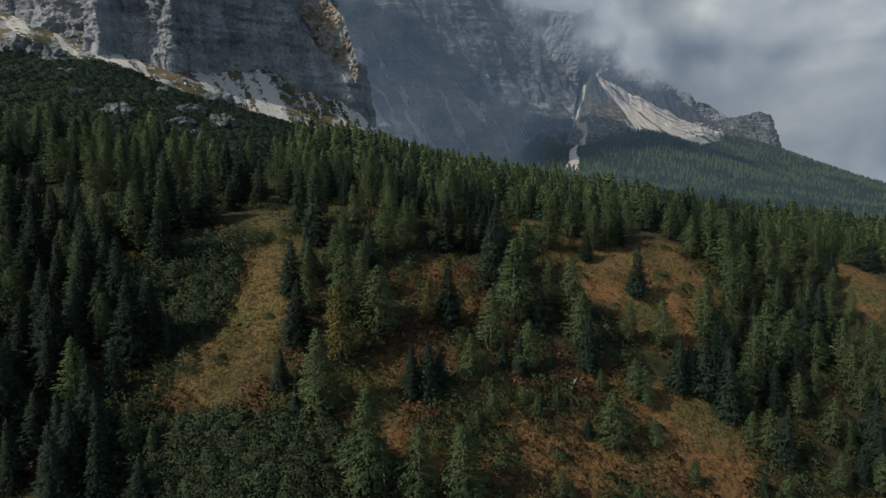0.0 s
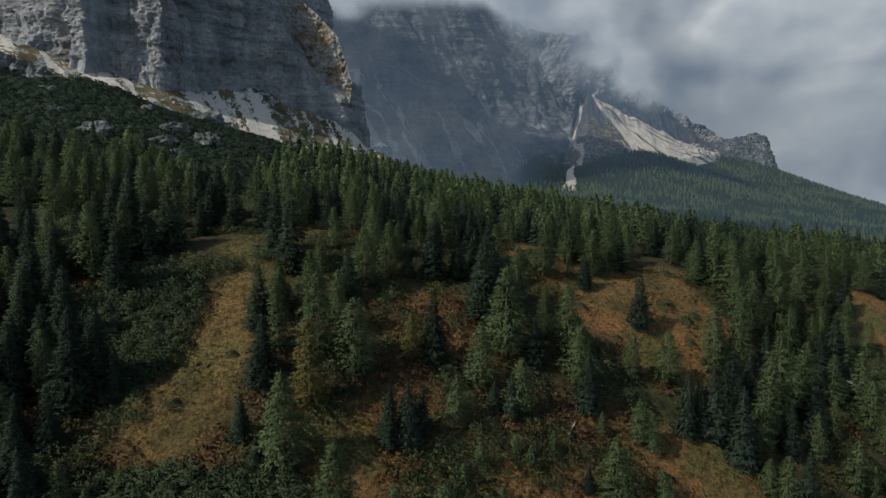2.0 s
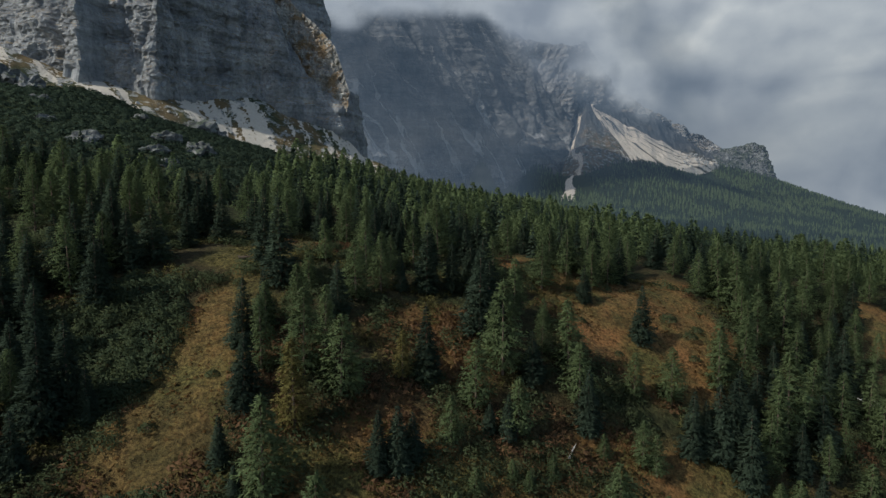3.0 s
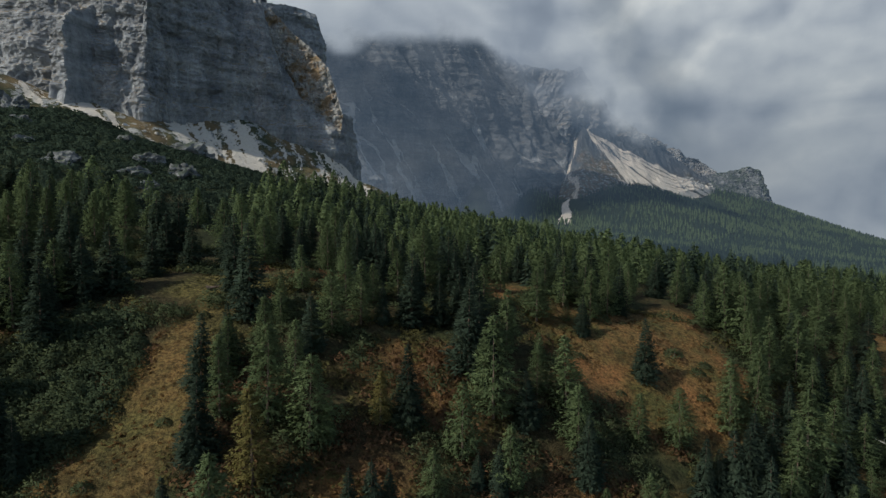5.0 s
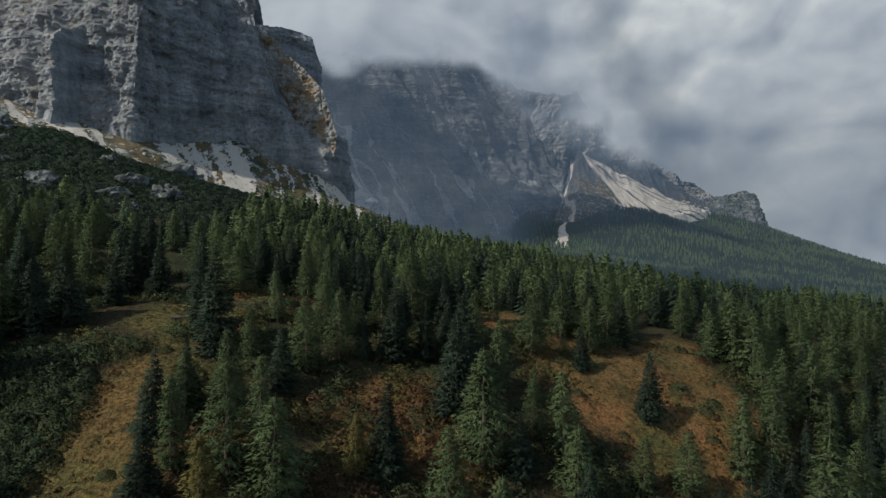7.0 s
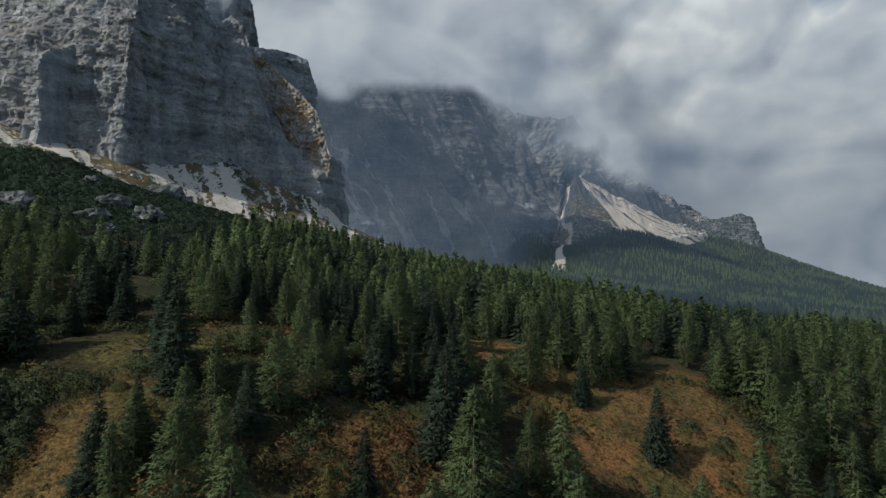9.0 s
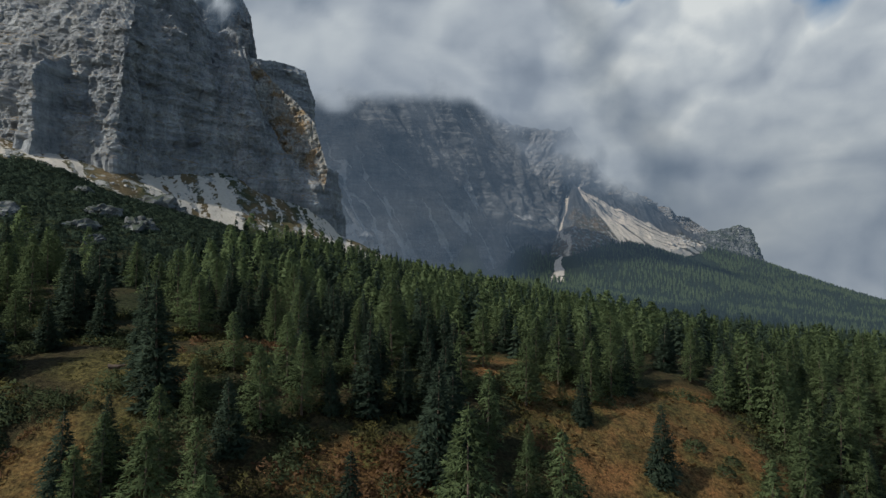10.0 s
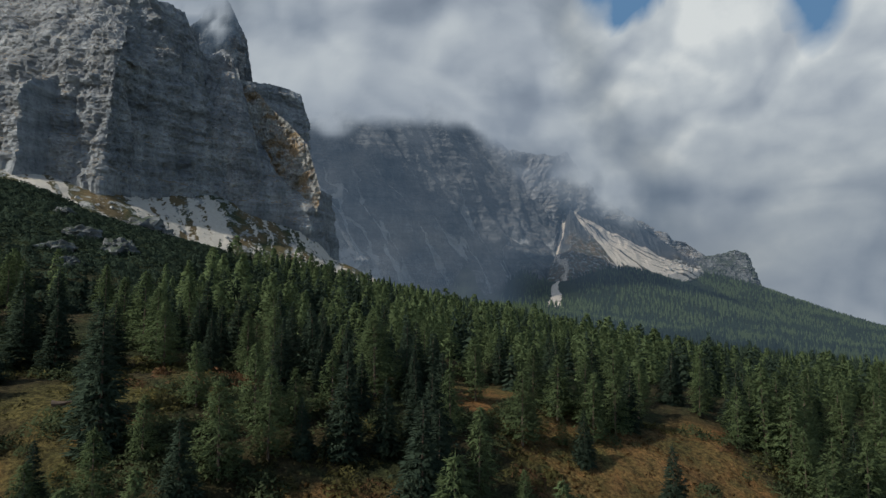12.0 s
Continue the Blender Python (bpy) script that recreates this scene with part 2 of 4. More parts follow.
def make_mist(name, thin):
    """Drifting cloud and haze as a glowing sheet: lets through what its share leaves."""
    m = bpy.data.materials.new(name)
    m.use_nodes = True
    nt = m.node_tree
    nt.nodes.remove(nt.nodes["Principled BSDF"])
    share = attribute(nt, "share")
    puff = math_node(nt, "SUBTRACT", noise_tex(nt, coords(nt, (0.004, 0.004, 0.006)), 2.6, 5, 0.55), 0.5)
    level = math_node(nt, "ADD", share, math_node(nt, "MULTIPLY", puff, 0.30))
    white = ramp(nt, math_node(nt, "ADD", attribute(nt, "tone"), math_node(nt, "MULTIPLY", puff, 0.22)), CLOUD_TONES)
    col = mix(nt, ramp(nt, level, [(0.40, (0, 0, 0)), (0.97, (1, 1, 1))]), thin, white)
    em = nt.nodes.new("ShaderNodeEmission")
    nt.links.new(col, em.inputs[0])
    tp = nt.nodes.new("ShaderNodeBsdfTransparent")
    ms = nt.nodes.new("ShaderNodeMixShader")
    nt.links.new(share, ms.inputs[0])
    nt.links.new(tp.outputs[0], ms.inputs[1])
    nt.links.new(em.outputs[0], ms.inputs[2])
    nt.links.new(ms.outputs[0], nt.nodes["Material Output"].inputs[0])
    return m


GROUND = make_ground()
LIMESTONE = make_rock("limestone_cliff", (0.335, 0.33, 0.318), (0.175, 0.18, 0.185), grass=0.75)
LIMESTONE_BLOCK = make_rock("limestone_block", (0.24, 0.237, 0.225), (0.075, 0.077, 0.075), 2.2, 0.8, 0.9, turf_dark=(0.022, 0.032, 0.016), turf_pale=(0.05, 0.06, 0.028))
SHOULDER = make_rock("turfy_limestone", (0.46, 0.44, 0.40), (0.27, 0.26, 0.24), 1.6, 0.8, 1.5, 0.75, turf_dark=(0.14, 0.095, 0.04), turf_pale=(0.27, 0.155, 0.06))
FAR_ROCK = make_rock("distant_limestone", (0.42, 0.40, 0.38), (0.11, 0.115, 0.125), 0.4, 0.6, 8.0)
# darker than the cliff rock: cloud shade on the wall is in its colour
WALL_ROCK = make_rock("shaded_limestone", (0.25, 0.245, 0.238), (0.050, 0.054, 0.060), 0.7, 0.35, 6.0, chute=(0.40, 0.385, 0.365))
HEADLAND = make_rock("wooded_limestone", (0.29, 0.285, 0.28), (0.10, 0.105, 0.11), 0.7, 1.0, 6.0, 0.55, turf_dark=(0.022, 0.034, 0.018), turf_pale=(0.05, 0.065, 0.03))
SCREE = make_scree("limestone_scree", (0.56, 0.49, 0.40), (0.15, 0.108, 0.055), (0.045, 0.055, 0.026))
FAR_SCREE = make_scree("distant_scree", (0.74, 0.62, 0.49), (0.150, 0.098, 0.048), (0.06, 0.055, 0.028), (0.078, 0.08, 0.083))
TALUS = make_scree("grey_talus", (0.36, 0.35, 0.34), (0.16, 0.155, 0.15), (0.10, 0.105, 0.09))
BOULDER = make_rock("pale_boulder", (0.50, 0.47, 0.42), (0.27, 0.26, 0.24), 3.0, 0.0, 0.6)
SPRUCE = make_leaf("spruce_needles", (0.030, 0.045, 0.030), (0.078, 0.104, 0.066))
LARCH = make_leaf("larch_needles", (0.088, 0.118, 0.053), (0.172, 0.212, 0.092))
GOLD = make_leaf("yellowing_larch_needles", (0.115, 0.100, 0.034), (0.215, 0.180, 0.060))
BARK = make_bark()
SHRUB = make_leaf("green_shrub_leaves", (0.044, 0.058, 0.028), (0.135, 0.155, 0.072))
THICKET_LEAF = make_leaf("thicket_leaves", (0.034, 0.048, 0.026), (0.098, 0.122, 0.062))
RUST = make_leaf("rusty_heath_leaves", (0.098, 0.056, 0.029), (0.230, 0.128, 0.064))
OLIVE = make_leaf("olive_heath_leaves", (0.072, 0.068, 0.025), (0.190, 0.160, 0.056))
OLIVE_GRASS = make_leaf("olive_grass_blades", (0.045, 0.042, 0.015), (0.110, 0.092, 0.032))
DEADWOOD = make_bark("bleached_dead_wood", (0.26, 0.24, 0.21), (0.46, 0.43, 0.38))
STRAW = make_leaf("dry_grass_blades", (0.082, 0.048, 0.018), (0.175, 0.098, 0.036))
SKY = make_sky_backdrop()
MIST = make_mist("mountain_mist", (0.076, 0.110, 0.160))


# ---- mesh helpers ----
def mesh_from(name, verts, faces, mat, shares=None, smooth_faces=False, outward=None):
    """A mesh from arrays. outward: for foliage, the way out of the crown at each vertex, by which it is shaded."""
    me = bpy.data.meshes.new(name)
    if outward is not None:
        p, f, o = np.asarray(verts, float), np.asarray(faces), np.asarray(outward, float)
        turned = np.einsum("ij,ij->i", np.cross(p[f[:, 1]] - p[f[:, 0]], p[f[:, 2]] - p[f[:, 0]]), o[f].mean(1)) < 0
        f[turned] = f[turned][:, ::-1]
        verts, faces = p, f
    me.from_pydata(np.asarray(verts).tolist() if not isinstance(verts, list) else verts, [], faces if isinstance(faces, list) else np.asarray(faces).tolist())
    me.materials.append(mat)
    for key, values in (shares or {}).items():
        a = me.attributes.new(key, "FLOAT", "POINT")
        a.data.foreach_set("value", np.asarray(values, np.float32).ravel())
    if smooth_faces:
        me.polygons.foreach_set("use_smooth", np.ones(len(me.polygons), bool))
    me.update()
    if outward is not None:
        me.normals_split_custom_set_from_vertices((o / np.maximum(np.linalg.norm(o, axis=1, keepdims=True), 1e-6)).tolist())
    return me


def grid_faces(nu, nv):
    i = np.arange(nu - 1)[:, None] * nv + np.arange(nv - 1)[None, :]
    return np.stack([i, i + nv, i + nv + 1, i + 1], -1).reshape(-1, 4)


def part(name, me, parent, label=""):
    ob = new(name, me)
    ob.parent = parent
    return tagged(ob, label)


def resample(points, n):
    p = np.asarray(points, float)
    u = np.linspace(0, len(p) - 1, n)
    return np.stack([np.interp(u, np.arange(len(p)), p[:, k]) for k in range(3)], -1)


def stepped(v, n):
    """Noise broken into blocks with steep sides."""
    v = v * n
    return (np.floor(v) + smooth(0.3, 0.7, v - np.floor(v))) / n


def ridged(x, y, z, octaves, seed):
    """Sharp ribs with gullies between them."""
    total, amp = 0.0, 1.0
    for k in range(octaves):
        total = total + amp * (0.75 - 1.5 * np.abs(value_noise(x * 2 ** k + 7.7 * k, y * 2 ** k, z * 2 ** k, seed + k)))
        amp *= 0.55
    return total


def crag(name, rows, nu, nv, mat, big, columns, layers, size, seed, lean=1.0, skirt=60, ragged=0.0, calm=1.0, grit=0.26, blocks=0.0, ribs=0.0, slant=0.0, spurs=(), label="", category="mountain"):
    """A rock face through some rough lines, foot to crest, broken by buttresses, ribs, blocks, cracks and bedding."""
    lines = np.stack([resample(r, nu) for r in rows])
    foot = lines[0].copy()
    foot[:, 2] -= skirt
    foot[:, 1] += skirt * 0.1
    w = np.linspace(0, 1, nv) ** lean * (len(rows) - 1)
    k = np.clip(w.astype(int), 0, len(rows) - 2)
    f = (w - k)[:, None, None]
    p = np.concatenate([foot[None], lines[k] * (1 - f) + lines[k + 1] * f])
    du, dv = np.gradient(p, axis=1), np.gradient(p, axis=0)
    n = np.cross(du, dv)
    n /= np.maximum(np.linalg.norm(n, axis=-1, keepdims=True), 1e-6)
    n[n[..., 1] > 0] *= -1
    x, y, z = (p[..., 0] + slant * p[..., 2]) / size, p[..., 1] / size, p[..., 2] / size
    butt = fbm(x * 0.9, y * 0.9, z * 0.35, 3, seed)
    crack = 1 - np.abs(fbm(x * 2.6, y * 2.6, z * 0.45, 3, seed + 9))
    rubble = 1.2 - 2.4 * np.abs(fbm(x * 5, y * 5, z * 6, 4, seed + 7, 0.65))
    d = big * butt + 0.6 * big * stepped(fbm(x * 2.2, y * 2.2, z * 0.9, 2, seed + 21), 3) - columns * crack ** 4
    d = d + layers * fbm(x * 1.2, y * 1.2, z * 8, 3, seed + 5) + grit * (columns + layers) * rubble
    if blocks:
        d = d + blocks * (stepped(fbm(x * 6, y * 6, z * 3, 2, seed + 31), 3) + 0.7 * stepped(fbm(x * 14, y * 14, z * 12, 3, seed + 33), 2))
    if ribs:
        d = d + ribs * ridged(x * 1.1, y * 1.1, z * 0.28, 4, seed + 41)
    for at, half, out, top in spurs:
        d = d + out * smooth(half, 0.55 * half, np.abs(p[..., 0] - at + 3 * butt)) * smooth(top + 10, top - 10, p[..., 2] + 6 * butt)
    d = d * np.interp(np.linspace(0, 1, nu), [0, 0.55, 0.85, 1], [1, 1, calm, calm])[None, :]
    edge = np.linspace(0, 1, nv + 1)[:, None]
    gully = smooth(0.86, 0.99, crack) * smooth(1.0, 0.2, edge) + 0.5 * smooth(0.28, 0.05, edge)
    d = d * (1 - smooth(0.93, 1.0, edge) * 0.6)
    p = p + n * d[..., None]
    if ragged:
        p[..., 2] += smooth(0.75, 1.0, edge) * ragged * fbm(p[..., 0] / size * 3, p[..., 1] / size * 3, 0.0, 4, seed + 13)
    me = mesh_from(name, p.reshape(-1, 3), grid_faces(nv + 1, nu), mat, {"gully": gully})
    return tagged(new(name, me), label, category)


# ---- the ground, one sheet to the horizon ----
def spaced(lo, near_lo, near_hi, hi, step, growth):
    mids = list(np.arange(near_lo, near_hi, step))
    out, s, v = [], step, near_hi
    while v < hi:
        out.append(v)
        s *= growth
        v += s
    back, s, v = [], step, near_lo
    while v > lo:
        s *= growth
        v -= s
        back.append(v)
    return np.array(back[::-1] + mids + out + [hi])


gx, gy = spaced(-2600, -125, 150, 4200, 1.6, 1.045), spaced(-500, 30, 200, 4700, 1.6, 1.035)
GX, GY = np.meshgrid(gx, gy, indexing="ij")
GZ = ground_z(GX, GY)
GZ = GZ + 0.25 * fbm(GX / 3, GY / 3, 0.0, 2, 31) * smooth(300, 150, GY)
open_share = clearing(GX, GY) * smooth(260, 190, GY)
scrub = smooth(0.1, 0.5, fbm(GX / 9, GY / 9, 0.0, 3, 44) - 0.25 * open_share)
green = np.maximum(smooth(150, 240, np.hypot(GX, GY)), 0.7 * scrub * (1 - 0.5 * open_share))
# olive grass on the left, laid on heavier to imitate weaker light there
ground = new("ground", mesh_from("ground", np.stack([GX, GY, GZ], -1).reshape(-1, 3), grid_faces(len(gx), len(gy)), GROUND, {"open": open_share, "green": green, "olive_dim": smooth(-15, -30, GX) * (0.5 + 0.4 * smooth(84, 98, GY))}, True))
tagged(ground, "rusty autumn grass and dark forest floor on steep hillside", "ground", kind="structure")

# ---- mountains ----
crag("limestone_cliff", [
    [(-420, 352, 150), (-300, 334, 135), (-230, 322, 124), (-178, 316, 116), (-159, 319, 114), (-144, 350, 115), (-130, 379, 117), (-120, 386, 116), (-111, 388, 115), (-100, 393, 111), (-89, 396, 107), (-73, 402, 101), (-65, 408, 92), (-58, 440, 90)],
    [(-440, 376, 220), (-310, 356, 210), (-238, 342, 205), (-184, 335, 196), (-158, 327, 186), (-148, 361, 184), (-136, 391, 176), (-124, 396, 172), (-115, 396, 160), (-104, 402, 142), (-91, 404, 124), (-76, 406, 114), (-68, 411, 108), (-62, 442, 108)],
    [(-540, 460, 285), (-370, 430, 275), (-262, 402, 272), (-204, 388, 264), (-176, 376, 250), (-163, 399, 248), (-154, 422, 226), (-139, 422, 226), (-130, 418, 215), (-122, 420, 188), (-106, 418, 153), (-88, 414, 132), (-75, 413, 125), (-66, 446, 134)]],
    620, 380, LIMESTONE, 5.0, 2.4, 1.1, 44, 3, ragged=5, calm=0.6, grit=0.17, blocks=1.3, spurs=((-193, 8, 17, 166),), label="sheer grey limestone cliff with bedding layers and shaded flank")
crag("grassy_buttress", [
    [(-128, 424, 198), (-119, 422, 174), (-105, 419, 146), (-88, 414, 122), (-70, 410, 114)],
    [(-124, 434, 207), (-111, 432, 192), (-95, 428, 178), (-80, 423, 161), (-69, 416, 128)]],
    160, 90, SHOULDER, 2.5, 2.2, 1.2, 25, 8, skirt=3, label="sunlit limestone shoulder with dry grass on its ledges")
crag("rock_tower", [
    [(-290, 590, 150), (-260, 590, 150), (-235, 590, 150), (-205, 590, 150), (-180, 590, 150), (-165, 595, 150)],
    [(-260, 620, 330), (-240, 620, 342), (-222, 620, 366), (-208, 620, 358), (-188, 620, 322), (-174, 620, 255)]],
    90, 90, LIMESTONE, 8, 5, 2.5, 40, 12, ragged=6, label="grey rock tower half hidden in drifting cloud")
crag("rock_tower", [
    [(-180, 515, 140), (-155, 535, 140), (-138, 550, 140), (-120, 568, 140), (-110, 580, 140)],
    [(-166, 530, 245), (-150, 550, 249), (-138, 565, 252), (-124, 582, 249), (-118, 590, 228)]],
    80, 80, LIMESTONE, 4, 2, 1.0, 40, 15, ragged=2, label="flat-topped grey rock tower behind the grassy shoulder")
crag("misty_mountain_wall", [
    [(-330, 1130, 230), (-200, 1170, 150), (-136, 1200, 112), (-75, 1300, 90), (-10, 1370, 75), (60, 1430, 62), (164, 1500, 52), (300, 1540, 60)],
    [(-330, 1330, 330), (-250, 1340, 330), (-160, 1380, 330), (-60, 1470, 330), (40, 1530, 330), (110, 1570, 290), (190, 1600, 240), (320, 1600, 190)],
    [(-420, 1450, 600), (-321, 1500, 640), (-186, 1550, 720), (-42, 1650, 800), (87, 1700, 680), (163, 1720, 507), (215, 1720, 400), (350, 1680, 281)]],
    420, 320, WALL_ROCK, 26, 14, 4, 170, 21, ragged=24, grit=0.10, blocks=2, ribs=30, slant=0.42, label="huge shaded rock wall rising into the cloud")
crag("misty_back_ridge", [
    [(100, 1850, 60), (300, 1880, 60), (420, 1880, 60), (520, 1900, 60), (640, 1950, 60), (760, 2050, 60), (900, 2120, 60)],
    [(103, 2000, 700), (262, 2050, 560), (379, 2050, 546), (479, 2100, 559), (588, 2100, 410), (688, 2100, 335), (824, 2200, 295)]],
    220, 150, FAR_ROCK, 20, 10, 4, 130, 27, ragged=8, ribs=24, slant=-0.3, label="cloud-wrapped rocky ridge behind the scree slope")
crag("rocky_spur", [
    [(740, 2160, 120), (850, 2180, 120), (930, 2190, 120), (985, 2200, 120), (1050, 2210, 110)],
    [(779, 2250, 330), (853, 2250, 302), (928, 2250, 272), (981, 2250, 261), (1030, 2250, 205)]],
    90, 60, FAR_ROCK, 10, 8, 4, 70, 33, ragged=10, label="dark rocky spur above the far forest")
crag("rocky_headland", [
    [(870, 2010, 140), (945, 2005, 140), (1021, 2005, 128), (1075, 2010, 110), (1120, 2015, 80), (1160, 2040, 60)],
    [(905, 2080, 186), (945, 2080, 206), (1010, 2085, 210), (1050, 2080, 224), (1096, 2080, 219), (1152, 2085, 98)]],
    140, 70, HEADLAND, 6, 4, 2, 60, 39, ragged=4, blocks=3, label="pale flat-topped rock knob capped with dark scrub")


def slope(name, low, high, nu, nv, streaks, seed, rough, label, mat, stony=0.0):
    """A rubble slope between two lines: streaks gives the bare share along and up the slope."""
    a, b = resample(low, nu), resample(high, nu)
    v = np.linspace(-0.12, 1.05, nv)[:, None, None]
    p = a[None] * (1 - v) + b[None] * v
    x, y, z = p[..., 0], p[..., 1], p[..., 2]
    u = np.linspace(0, 1, nu)[None, :] + 0 * x
    vv = v[..., 0] + 0 * x
    p[..., 2] += rough * fbm(x / 18, y / 18, 0.0, 4, seed) - 12 * smooth(0.02, -0.12, vv)
    p[..., 2] += stony * 9 * ridged(x / 60 - 0.4 * vv, y / 60, 0 * x, 4, seed + 8) * (0.25 + smooth(0.3, 0.9, vv))
    share = np.clip(streaks(u, vv, seed), 0, 1)
    return tagged(new(name, mesh_from(name, p.reshape(-1, 3), grid_faces(nv, nu), mat, {"rubble": share, "stony": stony * smooth(0.40, 0.68, vv + 0.25 * fbm(x / 60, y / 60, 0.0, 3, seed + 3))})), label, "scree")


def near_streaks(u, v, seed):
    q = u - 0.055 * (1 - v)
    run = fbm(q * 52, v * 1.8, 0.0, 5, seed + 1, 0.62)
    grit = fbm(u * 190, v * 26, 0.0, 3, seed + 5, 0.6)
    # left band: bare share cut so its colour stands for the shade there
    band = 0.5 * smooth(0.24, 0.12, u) * smooth(0.3, 0.55, v)
    fans = np.maximum.reduce([band, smooth(0.06, 0.025, abs(q - 0.255)), smooth(0.125, 0.07, abs(q - 0.50)), smooth(0.10, 0.05, abs(q - 0.87)), 0.22 + 0 * u])
    return smooth(0.10, 1.0, fans * 1.0 + 0.8 * run + 0.45 * grit - 0.25 * smooth(0.9, 1.0, v) - 0.12)


def far_streaks(u, v, seed):
    q = (u - 0.20) / np.maximum(1.04 - v, 0.04)
    run = fbm(q * 30 + 2 * u, v * 2.4, 0.0, 5, seed + 1, 0.7)
    fan = smooth(0.18, 0.36, q + 0.05 * run) * smooth(1.05, 0.82, q)
    gully = smooth(0.032, 0.008, abs(u - 0.11 + 0.05 * v - 0.035 * np.sin(8 * v)) + 0.012 * fbm(u * 40, v * 9, 0.0, 3, seed + 2))
    return np.maximum(smooth(0.12, 0.9, fan * (0.74 + 0.75 * run)), 0.62 * gully)


def talus_streaks(u, v, seed):
    return 0.5 + 0.9 * fbm(u * 22 - v * 7, v * 1.5, 0.0, 4, seed, 0.6)


near_scree = slope("scree_slope",
      [(-240, 270, 120), (-211, 278, 116), (-195, 285, 109), (-170, 288, 102), (-144, 288, 95), (-132, 308, 89), (-121, 328, 84), (-105, 343, 85), (-87, 353, 78), (-74, 358, 75), (-46, 363, 64), (-24, 372, 58)],
      [(-250, 303, 140), (-221, 303, 130), (-204, 310, 121), (-186, 320, 119), (-172, 335, 119), (-152, 355, 116), (-134, 370, 116), (-116, 388, 118), (-97, 396, 107), (-78, 402, 101), (-60, 408, 84), (-30, 414, 68)],
      420, 70, near_streaks, 61, 1.6, "pale limestone scree in streaks below the cliff foot", SCREE)
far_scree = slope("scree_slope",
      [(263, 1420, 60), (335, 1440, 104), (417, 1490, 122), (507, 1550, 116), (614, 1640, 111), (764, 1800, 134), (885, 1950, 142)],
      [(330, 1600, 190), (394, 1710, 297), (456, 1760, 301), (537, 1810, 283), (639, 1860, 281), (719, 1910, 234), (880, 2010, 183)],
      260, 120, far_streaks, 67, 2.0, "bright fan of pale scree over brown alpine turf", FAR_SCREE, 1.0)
slope("talus_slope",
      [(-222, 1120, 142), (-142, 1150, 80), (-58, 1200, 42), (46, 1290, 23), (139, 1370, 21)],
      [(-233, 1170, 223), (-182, 1200, 182), (-110, 1270, 124), (-9, 1350, 72), (118, 1430, 46)],
      120, 50, talus_streaks, 69, 4.0, "smooth grey talus at the foot of the misty wall", TALUS)


def boulder_mesh(seed):
    bm = bmesh.new()
    bmesh.ops.create_icosphere(bm, subdivisions=2, radius=1.0)
    p = np.array([v.co[:] for v in bm.verts])
    k = 1 + 0.35 * fbm(p[:, 0] * 1.6, p[:, 1] * 1.6, p[:, 2] * 1.6, 3, seed)
    for v, q in zip(bm.verts, p * k[:, None] * (1.0, 0.8, 0.7)):
        v.co = q
    me = bpy.data.meshes.new("boulder")
    bm.to_mesh(me)
    bm.free()
    me.materials.append(BOULDER)
    return me


BOULDERS = [boulder_mesh(400 + k) for k in range(4)]


def strew(scree, count, u0, u1, v0, v1, nu, nv, small, large, seed):
    """Single blocks that have rolled down and lie on the rubble."""
    rng = random.Random(seed)
    for _ in range(count):
        at = scree.data.vertices[int(rng.uniform(v0, v1) * nv) * nu + int(rng.uniform(u0, u1) * nu)].co
        size = small * (large / small) ** (rng.random() ** 2)
        block = part("boulder", BOULDERS[rng.randrange(4)], scree)
        block.matrix_basis = Matrix.LocRotScale(at, Euler((rng.uniform(-0.4, 0.4), rng.uniform(-0.4, 0.4), rng.uniform(0, 6.28))), (size, size, size))


strew(near_scree, 70, 0.08, 0.98, 0.12, 0.55, 420, 70, 0.5, 1.7, 5)
strew(far_scree, 60, 0.72, 0.99, 0.10, 0.45, 260, 120, 3.0, 8.0, 6)


def flow_x(y):
    """The middle line of the stony stream bed that comes down from the far gully."""
    return np.interp(y, [1150, 1180, 1240, 1290, 1350, 1400, 1445, 1520], [236, 243, 258, 264, 281, 285, 300, 312])


fy, fw = np.meshgrid(np.linspace(1180, 1520, 90), np.linspace(-1, 1, 13), indexing="ij")
fx = flow_x(fy) + fw * np.interp(fy, [1100, 1250, 1350, 1420, 1520], [17, 18, 12, 6, 2]) + 6 * fbm(fy / 45, 0 * fy, 0.0, 3, 95)
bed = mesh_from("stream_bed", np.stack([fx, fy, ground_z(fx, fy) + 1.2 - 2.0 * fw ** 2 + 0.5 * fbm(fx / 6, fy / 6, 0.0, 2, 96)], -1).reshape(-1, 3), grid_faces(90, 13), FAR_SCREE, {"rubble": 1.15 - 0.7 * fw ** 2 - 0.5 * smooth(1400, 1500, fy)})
tagged(new("stream_bed", bed), "bright stony stream bed running down into the forest", "scree")
distant = crag("distant_ridge", [
    [(2100, 3900, -300), (2600, 3900, -300), (3200, 3850, -300), (3900, 3700, -300)],
    [(2100, 4100, -40), (2600, 4100, 120), (3000, 4050, 60), (3900, 3900, 150)]],
    60, 20, FAR_ROCK, 30, 20, 5, 300, 71, ragged=40, label="faint distant mountain range on the horizon")


